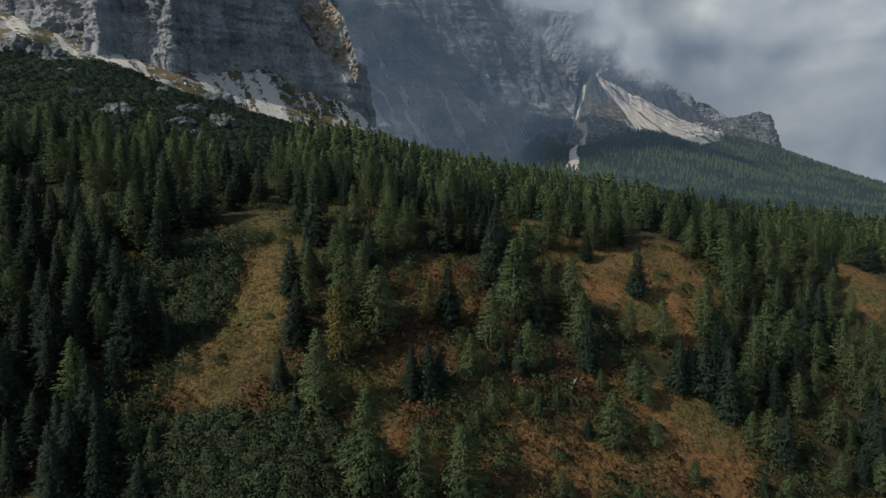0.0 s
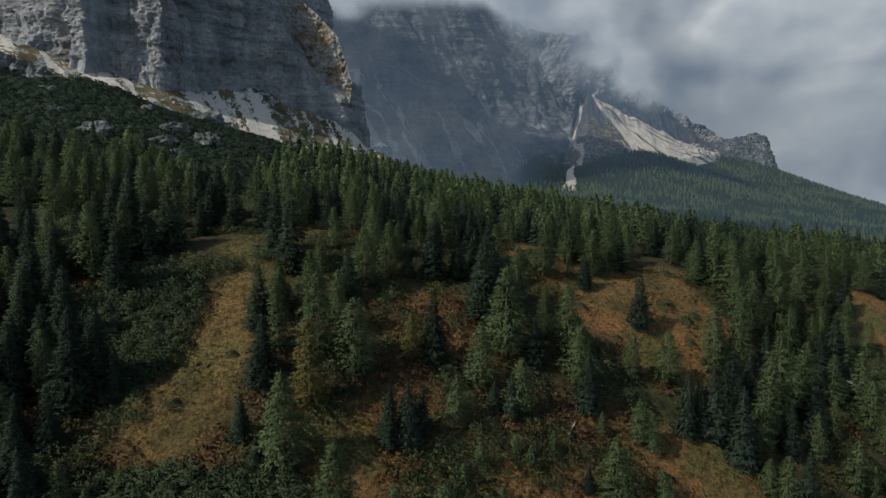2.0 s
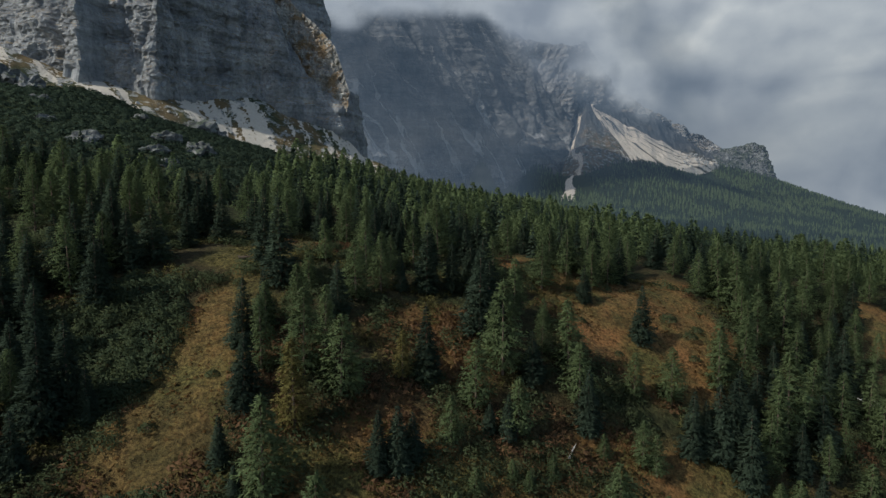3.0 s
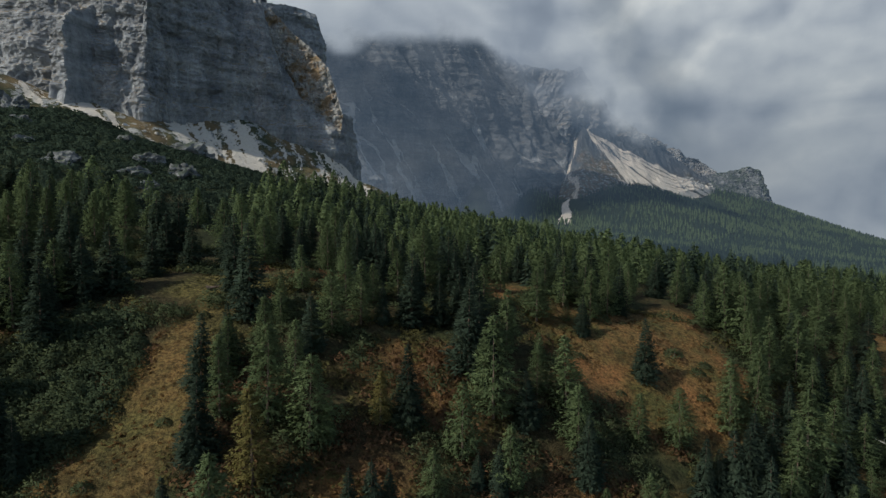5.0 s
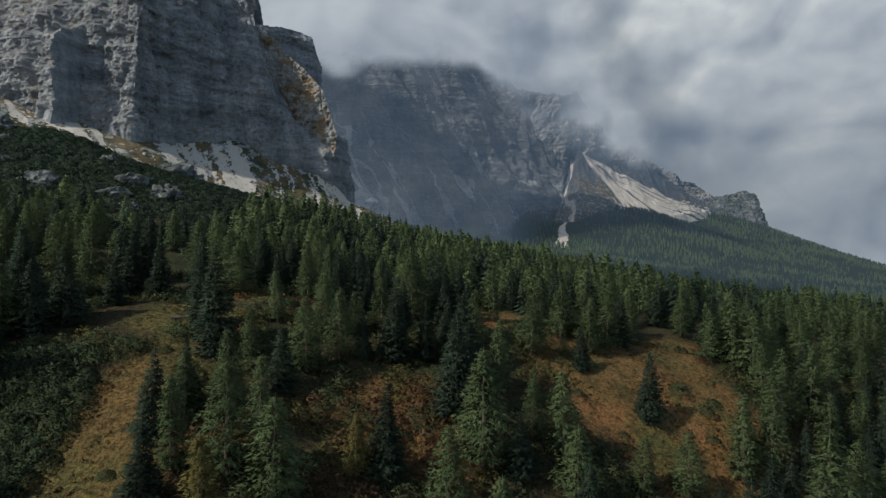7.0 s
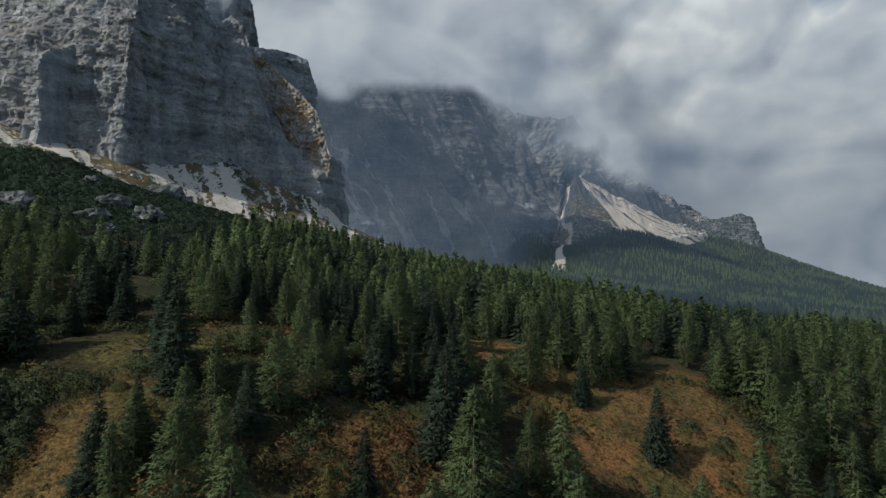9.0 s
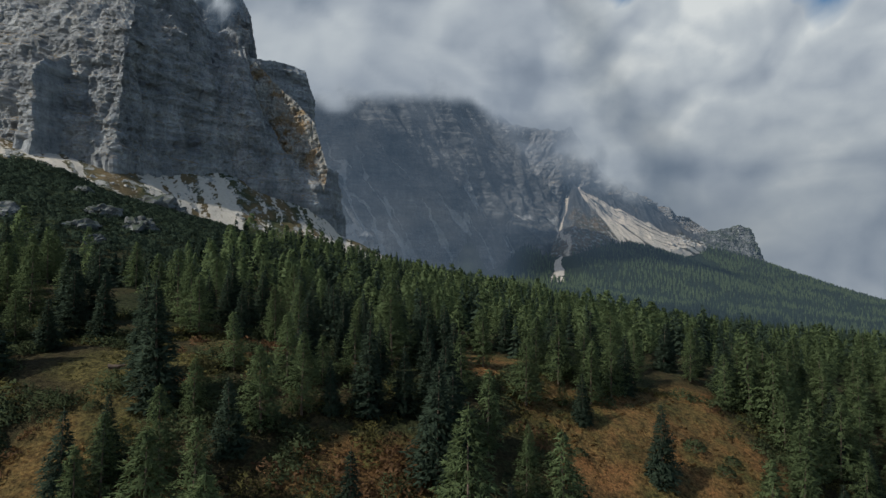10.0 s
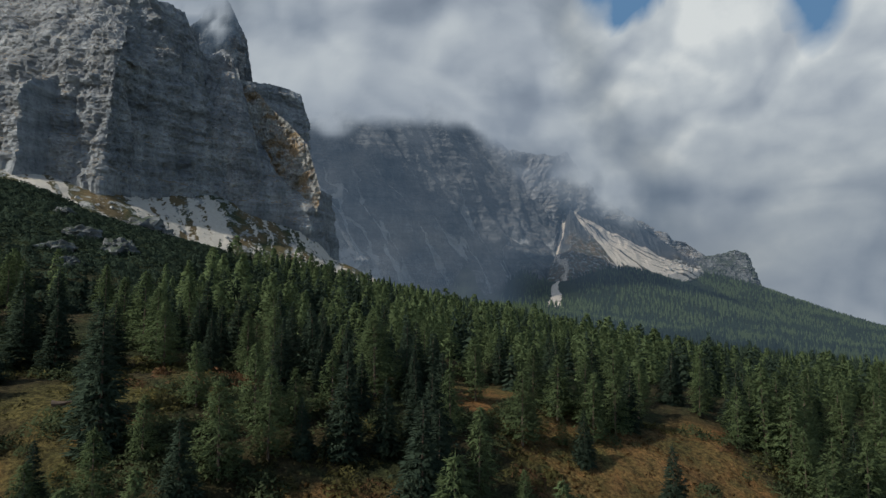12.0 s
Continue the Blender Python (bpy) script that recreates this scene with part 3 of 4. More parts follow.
# ---- sky and cloud ----
def puffs(a, e, seed):
    """Round heads side by side: high in the middle of each, low where two meet."""
    ia, ie = np.floor(a).astype(np.int64), np.floor(e).astype(np.int64)
    near = np.full(np.shape(a), 9.0)
    for da in (-1, 0, 1):
        for de in (-1, 0, 1):
            ca = ia + da + 0.5 + 0.42 * lattice(ia + da, ie + de, 0 * ia, seed)
            ce = ie + de + 0.5 + 0.42 * lattice(ia + da, ie + de, 0 * ia + 1, seed)
            near = np.minimum(near, (a - ca) ** 2 + (e - ce) ** 2)
    return 0.6 - near


def heap(a, e, seed):
    """How thick heaped cloud stands: soft banks set with heads of several sizes, each size turned against the last."""
    wa, we = 0.30 * fbm(a, e, 0.0, 3, seed + 50), 0.30 * fbm(a + 9, e, 0.0, 3, seed + 60)
    total, amp = 0.9 * fbm(0.6 * a, 0.6 * e, 0.0, 3, seed + 70), 0.75
    a, e = a + wa, e + we
    for k in range(3):
        a, e = 0.80 * a - 0.60 * e + 3.1, 0.60 * a + 0.80 * e - 1.7
        total = total + amp * puffs(a, e, seed + k)
        a, e, amp = 2.1 * a, 2.1 * e, 0.42 * amp
    return total


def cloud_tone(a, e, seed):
    """Light on the heaps painted into their tone, from upper left where the sun stands."""
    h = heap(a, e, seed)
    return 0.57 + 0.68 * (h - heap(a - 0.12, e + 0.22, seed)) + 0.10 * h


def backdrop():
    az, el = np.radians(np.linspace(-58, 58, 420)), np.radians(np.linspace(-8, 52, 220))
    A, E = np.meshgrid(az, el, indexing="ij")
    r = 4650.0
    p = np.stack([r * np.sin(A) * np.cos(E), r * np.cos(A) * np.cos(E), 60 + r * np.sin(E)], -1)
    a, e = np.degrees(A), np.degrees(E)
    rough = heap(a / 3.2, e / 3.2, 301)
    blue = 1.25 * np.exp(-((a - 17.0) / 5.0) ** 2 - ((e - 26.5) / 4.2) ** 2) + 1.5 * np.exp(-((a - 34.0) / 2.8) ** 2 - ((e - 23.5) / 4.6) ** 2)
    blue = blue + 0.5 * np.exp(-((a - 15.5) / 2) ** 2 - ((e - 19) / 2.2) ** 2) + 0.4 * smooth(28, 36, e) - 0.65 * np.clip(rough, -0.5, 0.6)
    # broad bright and dim areas are painted into the tone as well
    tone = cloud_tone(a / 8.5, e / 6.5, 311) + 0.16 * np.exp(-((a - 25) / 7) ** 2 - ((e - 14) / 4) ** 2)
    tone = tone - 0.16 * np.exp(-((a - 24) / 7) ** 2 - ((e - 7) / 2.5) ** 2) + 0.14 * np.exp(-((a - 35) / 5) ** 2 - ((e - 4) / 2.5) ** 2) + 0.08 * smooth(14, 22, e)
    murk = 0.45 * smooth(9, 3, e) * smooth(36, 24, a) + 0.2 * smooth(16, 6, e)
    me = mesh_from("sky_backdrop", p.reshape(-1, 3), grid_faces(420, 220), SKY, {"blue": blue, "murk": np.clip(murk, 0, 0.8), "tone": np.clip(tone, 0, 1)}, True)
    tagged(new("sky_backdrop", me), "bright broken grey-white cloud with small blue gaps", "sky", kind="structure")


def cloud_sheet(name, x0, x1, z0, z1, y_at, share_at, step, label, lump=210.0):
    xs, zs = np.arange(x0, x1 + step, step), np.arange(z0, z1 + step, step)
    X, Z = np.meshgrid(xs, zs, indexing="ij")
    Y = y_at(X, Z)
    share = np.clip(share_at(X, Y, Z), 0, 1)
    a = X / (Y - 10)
    # painted light on the heaps, plus a brighter and a dimmer stretch
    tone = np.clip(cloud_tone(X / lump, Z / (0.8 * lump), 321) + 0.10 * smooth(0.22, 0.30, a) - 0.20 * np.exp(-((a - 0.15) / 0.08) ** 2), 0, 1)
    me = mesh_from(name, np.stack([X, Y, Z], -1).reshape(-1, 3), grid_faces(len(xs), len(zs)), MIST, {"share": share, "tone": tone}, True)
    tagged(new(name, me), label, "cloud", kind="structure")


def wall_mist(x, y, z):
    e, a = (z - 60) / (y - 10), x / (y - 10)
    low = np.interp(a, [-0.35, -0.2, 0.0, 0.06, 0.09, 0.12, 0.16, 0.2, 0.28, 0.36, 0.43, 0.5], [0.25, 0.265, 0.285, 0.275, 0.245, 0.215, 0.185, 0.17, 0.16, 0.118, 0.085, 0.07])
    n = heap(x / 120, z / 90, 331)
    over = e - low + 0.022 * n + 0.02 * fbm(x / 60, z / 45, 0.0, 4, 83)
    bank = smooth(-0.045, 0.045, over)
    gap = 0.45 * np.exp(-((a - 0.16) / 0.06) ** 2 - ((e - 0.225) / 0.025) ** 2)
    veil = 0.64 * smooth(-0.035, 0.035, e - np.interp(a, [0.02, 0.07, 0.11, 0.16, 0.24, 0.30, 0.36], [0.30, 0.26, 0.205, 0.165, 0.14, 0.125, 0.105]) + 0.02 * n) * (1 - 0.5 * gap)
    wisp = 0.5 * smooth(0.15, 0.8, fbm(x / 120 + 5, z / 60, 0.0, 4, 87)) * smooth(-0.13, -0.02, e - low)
    # even haze over the wall, laid on by the sheet's own glow
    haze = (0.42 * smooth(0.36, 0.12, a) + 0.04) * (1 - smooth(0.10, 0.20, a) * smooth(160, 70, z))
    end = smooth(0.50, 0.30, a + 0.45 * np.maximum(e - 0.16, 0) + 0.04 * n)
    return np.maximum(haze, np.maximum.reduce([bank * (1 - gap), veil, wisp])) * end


def tower_mist(x, y, z):
    n = fbm(x / 40, z / 34, 0.0, 5, 91)
    return smooth(0.05, 0.9, smooth(285, 345, z + 30 * n) * smooth(-330, -280, x) * smooth(-150, -205, x + 0.25 * (z - 300)) + 0.18) * smooth(-140, -175, x)


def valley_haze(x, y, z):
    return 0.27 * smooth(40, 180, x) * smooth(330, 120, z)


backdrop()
# the sheet runs on unseen to the left and upward, added to shade the wall
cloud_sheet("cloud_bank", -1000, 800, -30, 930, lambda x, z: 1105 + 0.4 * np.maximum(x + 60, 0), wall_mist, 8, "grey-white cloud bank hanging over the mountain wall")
cloud_sheet("cloud_wisp", -330, -130, 180, 460, lambda x, z: 575 + 0 * x, tower_mist, 5, "thin cloud drifting round the rock tower")
# glowing sheet that puts a bluish haze before the far forest
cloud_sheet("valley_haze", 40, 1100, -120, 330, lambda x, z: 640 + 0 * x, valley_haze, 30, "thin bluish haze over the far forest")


# ---- trees ----
class Heap:
    """Collects loose triangles of one mesh."""

    def __init__(self):
        self.verts, self.faces = [], []

    def add(self, pts, faces):
        k = len(self.verts)
        self.verts += [tuple(p) for p in pts]
        self.faces += [tuple(k + i for i in f) for f in faces]


def trunk_mesh(height, radius, seed, stubs=10):
    rng, h = random.Random(seed), Heap()
    rings, sides = 7, 7
    pts = []
    for i in range(rings):
        t = i / (rings - 1)
        r = radius * (1 - 0.92 * t) * (1.35 if i == 0 else 1)
        for k in range(sides):
            a = 2 * math.pi * k / sides
            pts.append((r * math.cos(a) + 0.06 * math.sin(3 * t + seed), r * math.sin(a), -0.8 + t * (height + 0.7)))
    faces = [(i * sides + k, i * sides + (k + 1) % sides, (i + 1) * sides + (k + 1) % sides, (i + 1) * sides + k) for i in range(rings - 1) for k in range(sides)]
    h.add(pts, faces)
    for _ in range(stubs):
        z, a, ln = height * rng.uniform(0.05, 0.5), rng.uniform(0, 6.28), rng.uniform(0.5, 1.2)
        d, r = Vector((math.cos(a), math.sin(a), -0.15)), 0.03
        o = Vector((0, 0, z))
        h.add([o + Vector((0, 0, r)), o + Vector((-d.y * r, d.x * r, -r)), o + Vector((d.y * r, -d.x * r, -r)), o + d * ln], [(0, 1, 3), (1, 2, 3), (2, 0, 3)])
    return mesh_from("trunk", h.verts, h.faces, BARK)


def crown_out(verts, height, lift=0.45):
    """The way out of a slender crown."""
    p = np.array(verts, float)
    r = np.hypot(p[:, 0], p[:, 1]) + 1e-4
    jitter = np.random.default_rng(len(p)).normal(0, 0.28, p.shape)
    return np.stack([p[:, 0] / r, p[:, 1] / r, np.full(len(p), lift)], -1) + jitter


def spray(h, rng, c, d, side, size):
    """A tuft of needles: a few narrow blades round one way."""
    for _ in range(3):
        w = (d * rng.uniform(0.6, 1.0) + side * rng.gauss(0, 0.5) + Vector((0, 0, rng.gauss(-0.15, 0.35)))).normalized()
        s = w.cross(Vector((rng.gauss(0, 0.5), rng.gauss(0, 0.5), 1))).normalized() * size * 0.17
        h.add([c - s, c + s, c + w * size], [(0, 1, 2)])


def spruce_mesh(height, width, seed, whorls=38, mat=None):
    """Dense dark boughs in close whorls that hang a little and turn up at the tip."""
    rng, h = random.Random(seed), Heap()
    lean = [rng.uniform(0.8, 1.15) for _ in range(6)]
    for i in range(whorls):
        t = max((i + rng.uniform(-0.4, 0.4)) / whorls, 0)
        reach = width * min(1.0, 0.66 + 2.0 * t) * max(1 - t, 0) ** 1.0 * rng.uniform(0.82, 1.14) + 0.10
        count = 10 if t < 0.5 else 8 if t < 0.8 else 5
        spin = rng.uniform(0, 6.28)
        for k in range(count):
            if rng.random() < 0.08:
                continue
            a = spin + 2 * math.pi * (k + rng.uniform(-0.4, 0.4)) / count
            ln = reach * rng.uniform(0.7, 1.14) * lean[int(a / 1.05) % 6]
            out, side = Vector((math.cos(a), math.sin(a), 0)), Vector((-math.sin(a), math.cos(a), 0))
            droop = rng.uniform(0.30, 0.55) * (1 - 0.9 * t)
            o = Vector((0, 0, height * (0.04 + 0.94 * t) + rng.uniform(-0.2, 0.2) * (1 - t)))
            steps = 2 + int(ln * 2.6)
            for j in range(steps):
                s = 0.30 + 0.70 * (j + rng.uniform(0.3, 0.9)) / steps
                c = o + out * ln * (s - 0.16) + Vector((0, 0, ln * (-droop * s + 0.45 * droop * s * s))) + side * rng.gauss(0, 0.10 * ln)
                spray(h, rng, c, out, side, rng.uniform(0.40, 0.70) * (1.15 - 0.5 * t))
    h.add([(0.06, 0, height * 0.93), (-0.04, 0.06, height * 0.93), (-0.04, -0.06, height * 0.93), (0, 0, height * 1.03)], [(0, 1, 3), (1, 2, 3), (2, 0, 3)])
    return mesh_from("crown", h.verts, h.faces, mat or SPRUCE, outward=crown_out(h.verts, height))


def larch_mesh(height, width, seed, boughs=165, mat=None):
    """An airy uneven crown: boughs of every length at no set height, with loose clouds of fine sprays."""
    rng, h = random.Random(seed), Heap()
    lobes = [(rng.uniform(0, 6.28), rng.uniform(0.1, 0.75), rng.uniform(-0.30, 0.28)) for _ in range(7)]
    for i in range(boughs):
        t = ((i + rng.random()) / boughs) ** 1.12
        a = 2.39996 * i + rng.uniform(-0.5, 0.5)
        swell = 1 + sum(g * math.exp(-((t - c) / 0.13) ** 2) * max(math.cos(a - b), 0) for b, c, g in lobes)
        reach = width * min(1.0, 0.55 + 1.9 * t) * (1 - t) ** 0.72 * swell * rng.uniform(0.62, 1.12) + 0.12
        out, side = Vector((math.cos(a), math.sin(a), 0)), Vector((-math.sin(a), math.cos(a), 0))
        sag = rng.uniform(-0.05, 0.40) * (1 - 0.8 * t)
        o = Vector((0, 0, height * (0.09 + 0.89 * t)))
        steps = 3 + int(reach * 4.0)
        for j in range(steps):
            s = 0.22 + 0.78 * (j + rng.random()) / steps
            c = o + out * reach * s + Vector((0, 0, reach * (-sag * s + 0.6 * sag * s * s))) + side * rng.gauss(0, 0.13 * reach) + Vector((0, 0, rng.gauss(0, 0.10)))
            spray(h, rng, c, out, side, rng.uniform(0.26, 0.52))
    h.add([(0.08, 0, height * 0.9), (-0.05, 0.07, height * 0.9), (-0.05, -0.07, height * 0.9), (0, 0, height * 1.03)], [(0, 1, 3), (1, 2, 3), (2, 0, 3)])
    return mesh_from("crown", h.verts, h.faces, mat or LARCH, outward=crown_out(h.verts, height, 0.35))


TALL = 10.0
MODELS = {}
for key, maker, mats, wide, n in (("S", spruce_mesh, SPRUCE, 2.75, 5), ("L", larch_mesh, LARCH, 2.75, 6), ("Y", larch_mesh, GOLD, 2.8, 2)):
    MODELS[key] = [(trunk_mesh(TALL * 0.97, 0.16, 40 + i), maker(TALL, wide * (0.88 + 0.09 * i), 100 + 7 * i, mat=mats)) for i in range(n)]
TAGS = {"S": ("spruce", "dark green spruce with drooping boughs on the hillside", "spruces on the hillside"),
        "L": ("larch", "feathery light green larch on the hillside", "larches on the hillside"),
        "Y": ("larch", "yellowing autumn larch among the heath", "larches on the hillside")}
FIRST = {}
PLANTED = []
pick = random.Random(11)


def plant(kind, x, y, tall, girth=1.0):
    """A tree of that height with its foot on the ground."""
    i = pick.randrange(len(MODELS[kind]))
    s, girth = tall / TALL, girth * pick.uniform(0.95, 1.2) * (1.0 + 0.5 * max(0.0, 6.0 - tall) / 6.0)
    m = Matrix.LocRotScale((x, y, float(ground_z(x, y)) - 0.05), Euler((pick.gauss(0, 0.02), pick.gauss(0, 0.02), pick.uniform(0, 6.28))), (s * girth, s * girth, s))
    PLANTED.append((x, y, tall))
    if (kind, i) in FIRST:
        first = FIRST[kind, i]
        return copy_thing(first, m @ Matrix.Diagonal((*(1 / v for v in first.scale), 1)))
    name, label, group = TAGS[kind]
    ob = tagged(new(name), label, "tree", group)
    part("trunk", MODELS[kind][i][0], ob)
    part("crown", MODELS[kind][i][1], ob)
    ob.matrix_basis = m
    FIRST[kind, i] = ob
    return ob


# trees that stand out: kind, place and height
# the dark stand beside the meadow strip
for kind, x, y, tall in (
        ("S", -27.5, 65.8, 9.9), ("S", -30.7, 75.5, 10.2), ("S", -29.0, 80.3, 8.9), ("S", -28.1, 58.7, 6.6), ("S", -25.2, 55.5, 4.4), ("L", -44.4, 48.3, 6.5),
        ("S", -45.4, 43.1, 9.6), ("S", -40.8, 43.4, 5.8), ("L", -41.5, 48.4, 3.8), ("L", -53.7, 53.0, 9.8), ("S", -53.7, 55.6, 6.4), ("S", -48.3, 63.4, 12.1),
        ("S", -49.9, 60.5, 13.2), ("S", -59.8, 64.0, 8.8), ("S", -49.5, 55.2, 8.1), ("L", -67.5, 62.0, 10.9), ("S", -58.2, 55.0, 8.8), ("S", -62.7, 53.6, 8.7),
        ("S", -55.1, 46.6, 8.0), ("S", -52.0, 47.1, 8.2), ("S", -55.1, 42.5, 8.5), ("S", -45.5, 62.6, 7.2),
        ):
    plant(kind, x, y, tall)
# the heath in the middle
for kind, x, y, tall in (
        ("L", -22.1, 55.8, 12.5), ("Y", -20.5, 63.8, 11.6), ("L", -15.8, 70.5, 11.2), ("L", -13.9, 71.2, 5.3), ("L", -14.7, 48.4, 14.0), ("L", -8.2, 49.2, 10.6),
        ("L", -2.6, 50.6, 10.7), ("Y", -8.0, 77.0, 7.3), ("S", -4.5, 79.0, 11.6), ("S", -10.0, 62.6, 8.4), ("S", -7.6, 63.6, 8.8), ("S", -5.8, 65.2, 7.0),
        ("L", -1.0, 69.1, 7.1), ("L", 2.7, 76.3, 10.6), ("L", 7.3, 84.6, 15.6), ("S", 12.2, 84.7, 8.7), ("L", 8.7, 74.7, 8.8), ("S", 7.2, 73.6, 6.8),
        ("L", 19.6, 84.2, 10.3), ("S", 19.9, 79.8, 10.2), ("L", 21.5, 76.1, 4.0), ("L", 21.0, 66.0, 9.7), ("S", 17.3, 66.5, 3.9), ("L", 23.0, 58.5, 3.5),
        ):
    plant(kind, x, y, tall)
for kind, x, y, tall in (
        ("L", 11.2, 55.8, 4.6), ("L", -0.2, 61.0, 3.0), ("L", 4.7, 60.5, 2.6), ("L", 9.4, 67.2, 3.2), ("L", 13.0, 70.1, 3.8), ("L", 2.1, 64.2, 3.6),
        ("L", 7.2, 67.7, 3.3), ("S", 4.5, 73.4, 4.8), ("L", 12.7, 56.0, 3.4),
        ):
    plant(kind, x, y, tall)
# the slope below the knoll
for kind, x, y, tall in (
        ("L", 30.3, 90.4, 8.1), ("L", 37.2, 91.8, 9.9), ("L", 27.6, 77.2, 7.4), ("L", 29.5, 76.6, 6.4), ("L", 28.7, 68.7, 4.8), ("S", 36.7, 81.9, 11.0),
        ("S", 39.2, 82.8, 9.1), ("S", 41.8, 83.4, 12.2), ("S", 44.0, 83.1, 14.4), ("S", 45.2, 79.9, 13.4), ("S", 47.9, 89.8, 11.5), ("L", 48.1, 98.0, 13.3),
        ("L", 54.2, 101.7, 13.4), ("L", 53.5, 87.9, 14.5), ("L", 58.4, 93.4, 15.4), ("S", 64.9, 93.6, 10.6), ("L", 49.4, 83.2, 10.8), ("S", 53.1, 75.3, 10.8),
        ("L", 50.7, 76.6, 7.6), ("L", 48.2, 76.7, 5.9), ("L", 81.9, 111.3, 9.8), ("L", 80.7, 104.7, 11.2), ("S", 74.6, 107.6, 10.6), ("S", 79.2, 111.1, 13.2),
        ):
    plant(kind, x, y, tall)
for kind, x, y, tall in (
        ("L", 66.4, 83.7, 9.2), ("S", 67.9, 77.2, 7.7), ("L", 69.7, 83.4, 6.4), ("S", 73.7, 81.0, 8.4), ("L", 86.0, 98.2, 10.7), ("S", 76.3, 86.3, 11.5),
        ("L", 61.8, 73.9, 6.8), ("L", 68.9, 93.4, 7.8), ("L", 79.1, 94.4, 9.3), ("L", 71.6, 77.1, 7.6), ("L", 33.7, 65.3, 4.3), ("S", 46.2, 67.9, 4.1),
        ("L", 50.1, 68.4, 4.7), ("L", 66.1, 100.3, 11.6), ("L", 62.1, 87.3, 8.5), ("S", 56.5, 86.1, 9.4), ("L", 79.6, 99.3, 9.9), ("S", 60.0, 101.7, 11.1),
        ("S", 52.5, 93.2, 10.4), ("L", 69.4, 110.5, 11.8),
        ):
    plant(kind, x, y, tall)
# the upper slope and the knoll
for kind, x, y, tall in (
        ("L", -28.0, 77.3, 8.8), ("S", -61.2, 67.9, 11.2), ("S", -60.1, 73.1, 9.4), ("L", -19.4, 77.9, 9.2), ("L", -23.7, 80.2, 10.2), ("S", 4.1, 92.2, 14.8),
        ("L", 6.1, 87.4, 10.0), ("L", 16.2, 98.6, 5.6), ("S", 35.8, 104.4, 11.3), ("L", 50.8, 102.7, 8.6), ("L", 58.4, 109.0, 12.5), ("L", 71.2, 119.0, 14.9),
        ("L", 63.7, 115.0, 13.9), ("L", 75.5, 126.4, 12.5), ("L", 86.4, 127.8, 8.9), ("S", 73.8, 124.8, 12.5), ("L", 78.4, 124.2, 12.5), ("S", 72.4, 113.7, 10.5),
        ):
    plant(kind, x, y, tall)
# the brow, stand by stand
for kind, x, y, tall in (
        ("L", -113.5, 143.8, 12.5), ("L", -98.7, 143.8, 12.5), ("L", -89.8, 109.1, 12.5), ("S", -78.7, 83.6, 10.2), ("L", -75.9, 121.1, 12.5), ("L", -68.9, 77.2, 8.1),
        ("L", -62.0, 117.1, 12.5), ("L", -59.3, 82.2, 12.5), ("L", -58.0, 89.1, 10.1), ("L", -55.8, 105.1, 7.7), ("S", -53.8, 122.5, 12.5), ("S", -51.2, 110.7, 10.3),
        ("S", -46.0, 109.7, 10.5), ("S", -34.3, 98.7, 13.9), ("S", -29.5, 91.3, 15.1), ("L", -24.5, 90.2, 7.0), ("L", -24.2, 103.5, 8.2),
        ):
    plant(kind, x, y, tall)
for kind, x, y, tall in (
        ("L", -22.9, 119.4, 10.1), ("S", -18.8, 85.9, 8.8), ("S", -18.5, 122.5, 9.2), ("L", -16.7, 90.4, 10.3), ("L", -13.1, 95.7, 10.7), ("L", -12.0, 103.9, 7.1),
        ("S", -9.8, 97.7, 7.1), ("L", -8.0, 107.5, 8.9), ("S", -5.2, 100.0, 13.2), ("L", -3.3, 117.4, 11.8), ("S", -0.5, 102.0, 9.5), ("L", 12.2, 124.8, 10.3),
        ("L", 17.7, 111.5, 10.3), ("L", 21.9, 127.5, 9.6), ("L", 24.0, 114.7, 4.2), ("S", 26.1, 127.9, 11.4), ("S", 26.5, 111.8, 7.9), ("L", 29.2, 117.7, 10.6),
        ):
    plant(kind, x, y, tall)
for kind, x, y, tall in (
        ("L", 34.0, 122.1, 9.6), ("L", 40.8, 131.4, 9.7), ("S", 55.3, 153.2, 10.7), ("S", 59.6, 135.5, 11.3), ("L", 61.8, 129.6, 15.5), ("L", 64.4, 159.8, 11.1),
        ("L", 64.9, 127.4, 14.2), ("L", 72.6, 135.8, 12.5), ("L", 75.8, 141.5, 12.5), ("L", 79.6, 136.5, 10.5), ("L", 80.2, 146.5, 12.5), ("L", 84.7, 133.4, 12.5),
        ("L", 95.0, 139.6, 10.5), ("L", 104.6, 149.0, 10.6), ("L", 105.8, 142.0, 10.5), ("L", 109.6, 166.9, 12.4), ("S", 110.7, 140.0, 10.5), ("L", 114.7, 187.0, 12.5),
        ):
    plant(kind, x, y, tall)


# the rest of the wood that can be told apart, tree by tree
def crowded(x, y, gap):
    return any((x - a) ** 2 + (y - b) ** 2 < gap * gap for a, b, _ in PLANTED)


fill = random.Random(23)
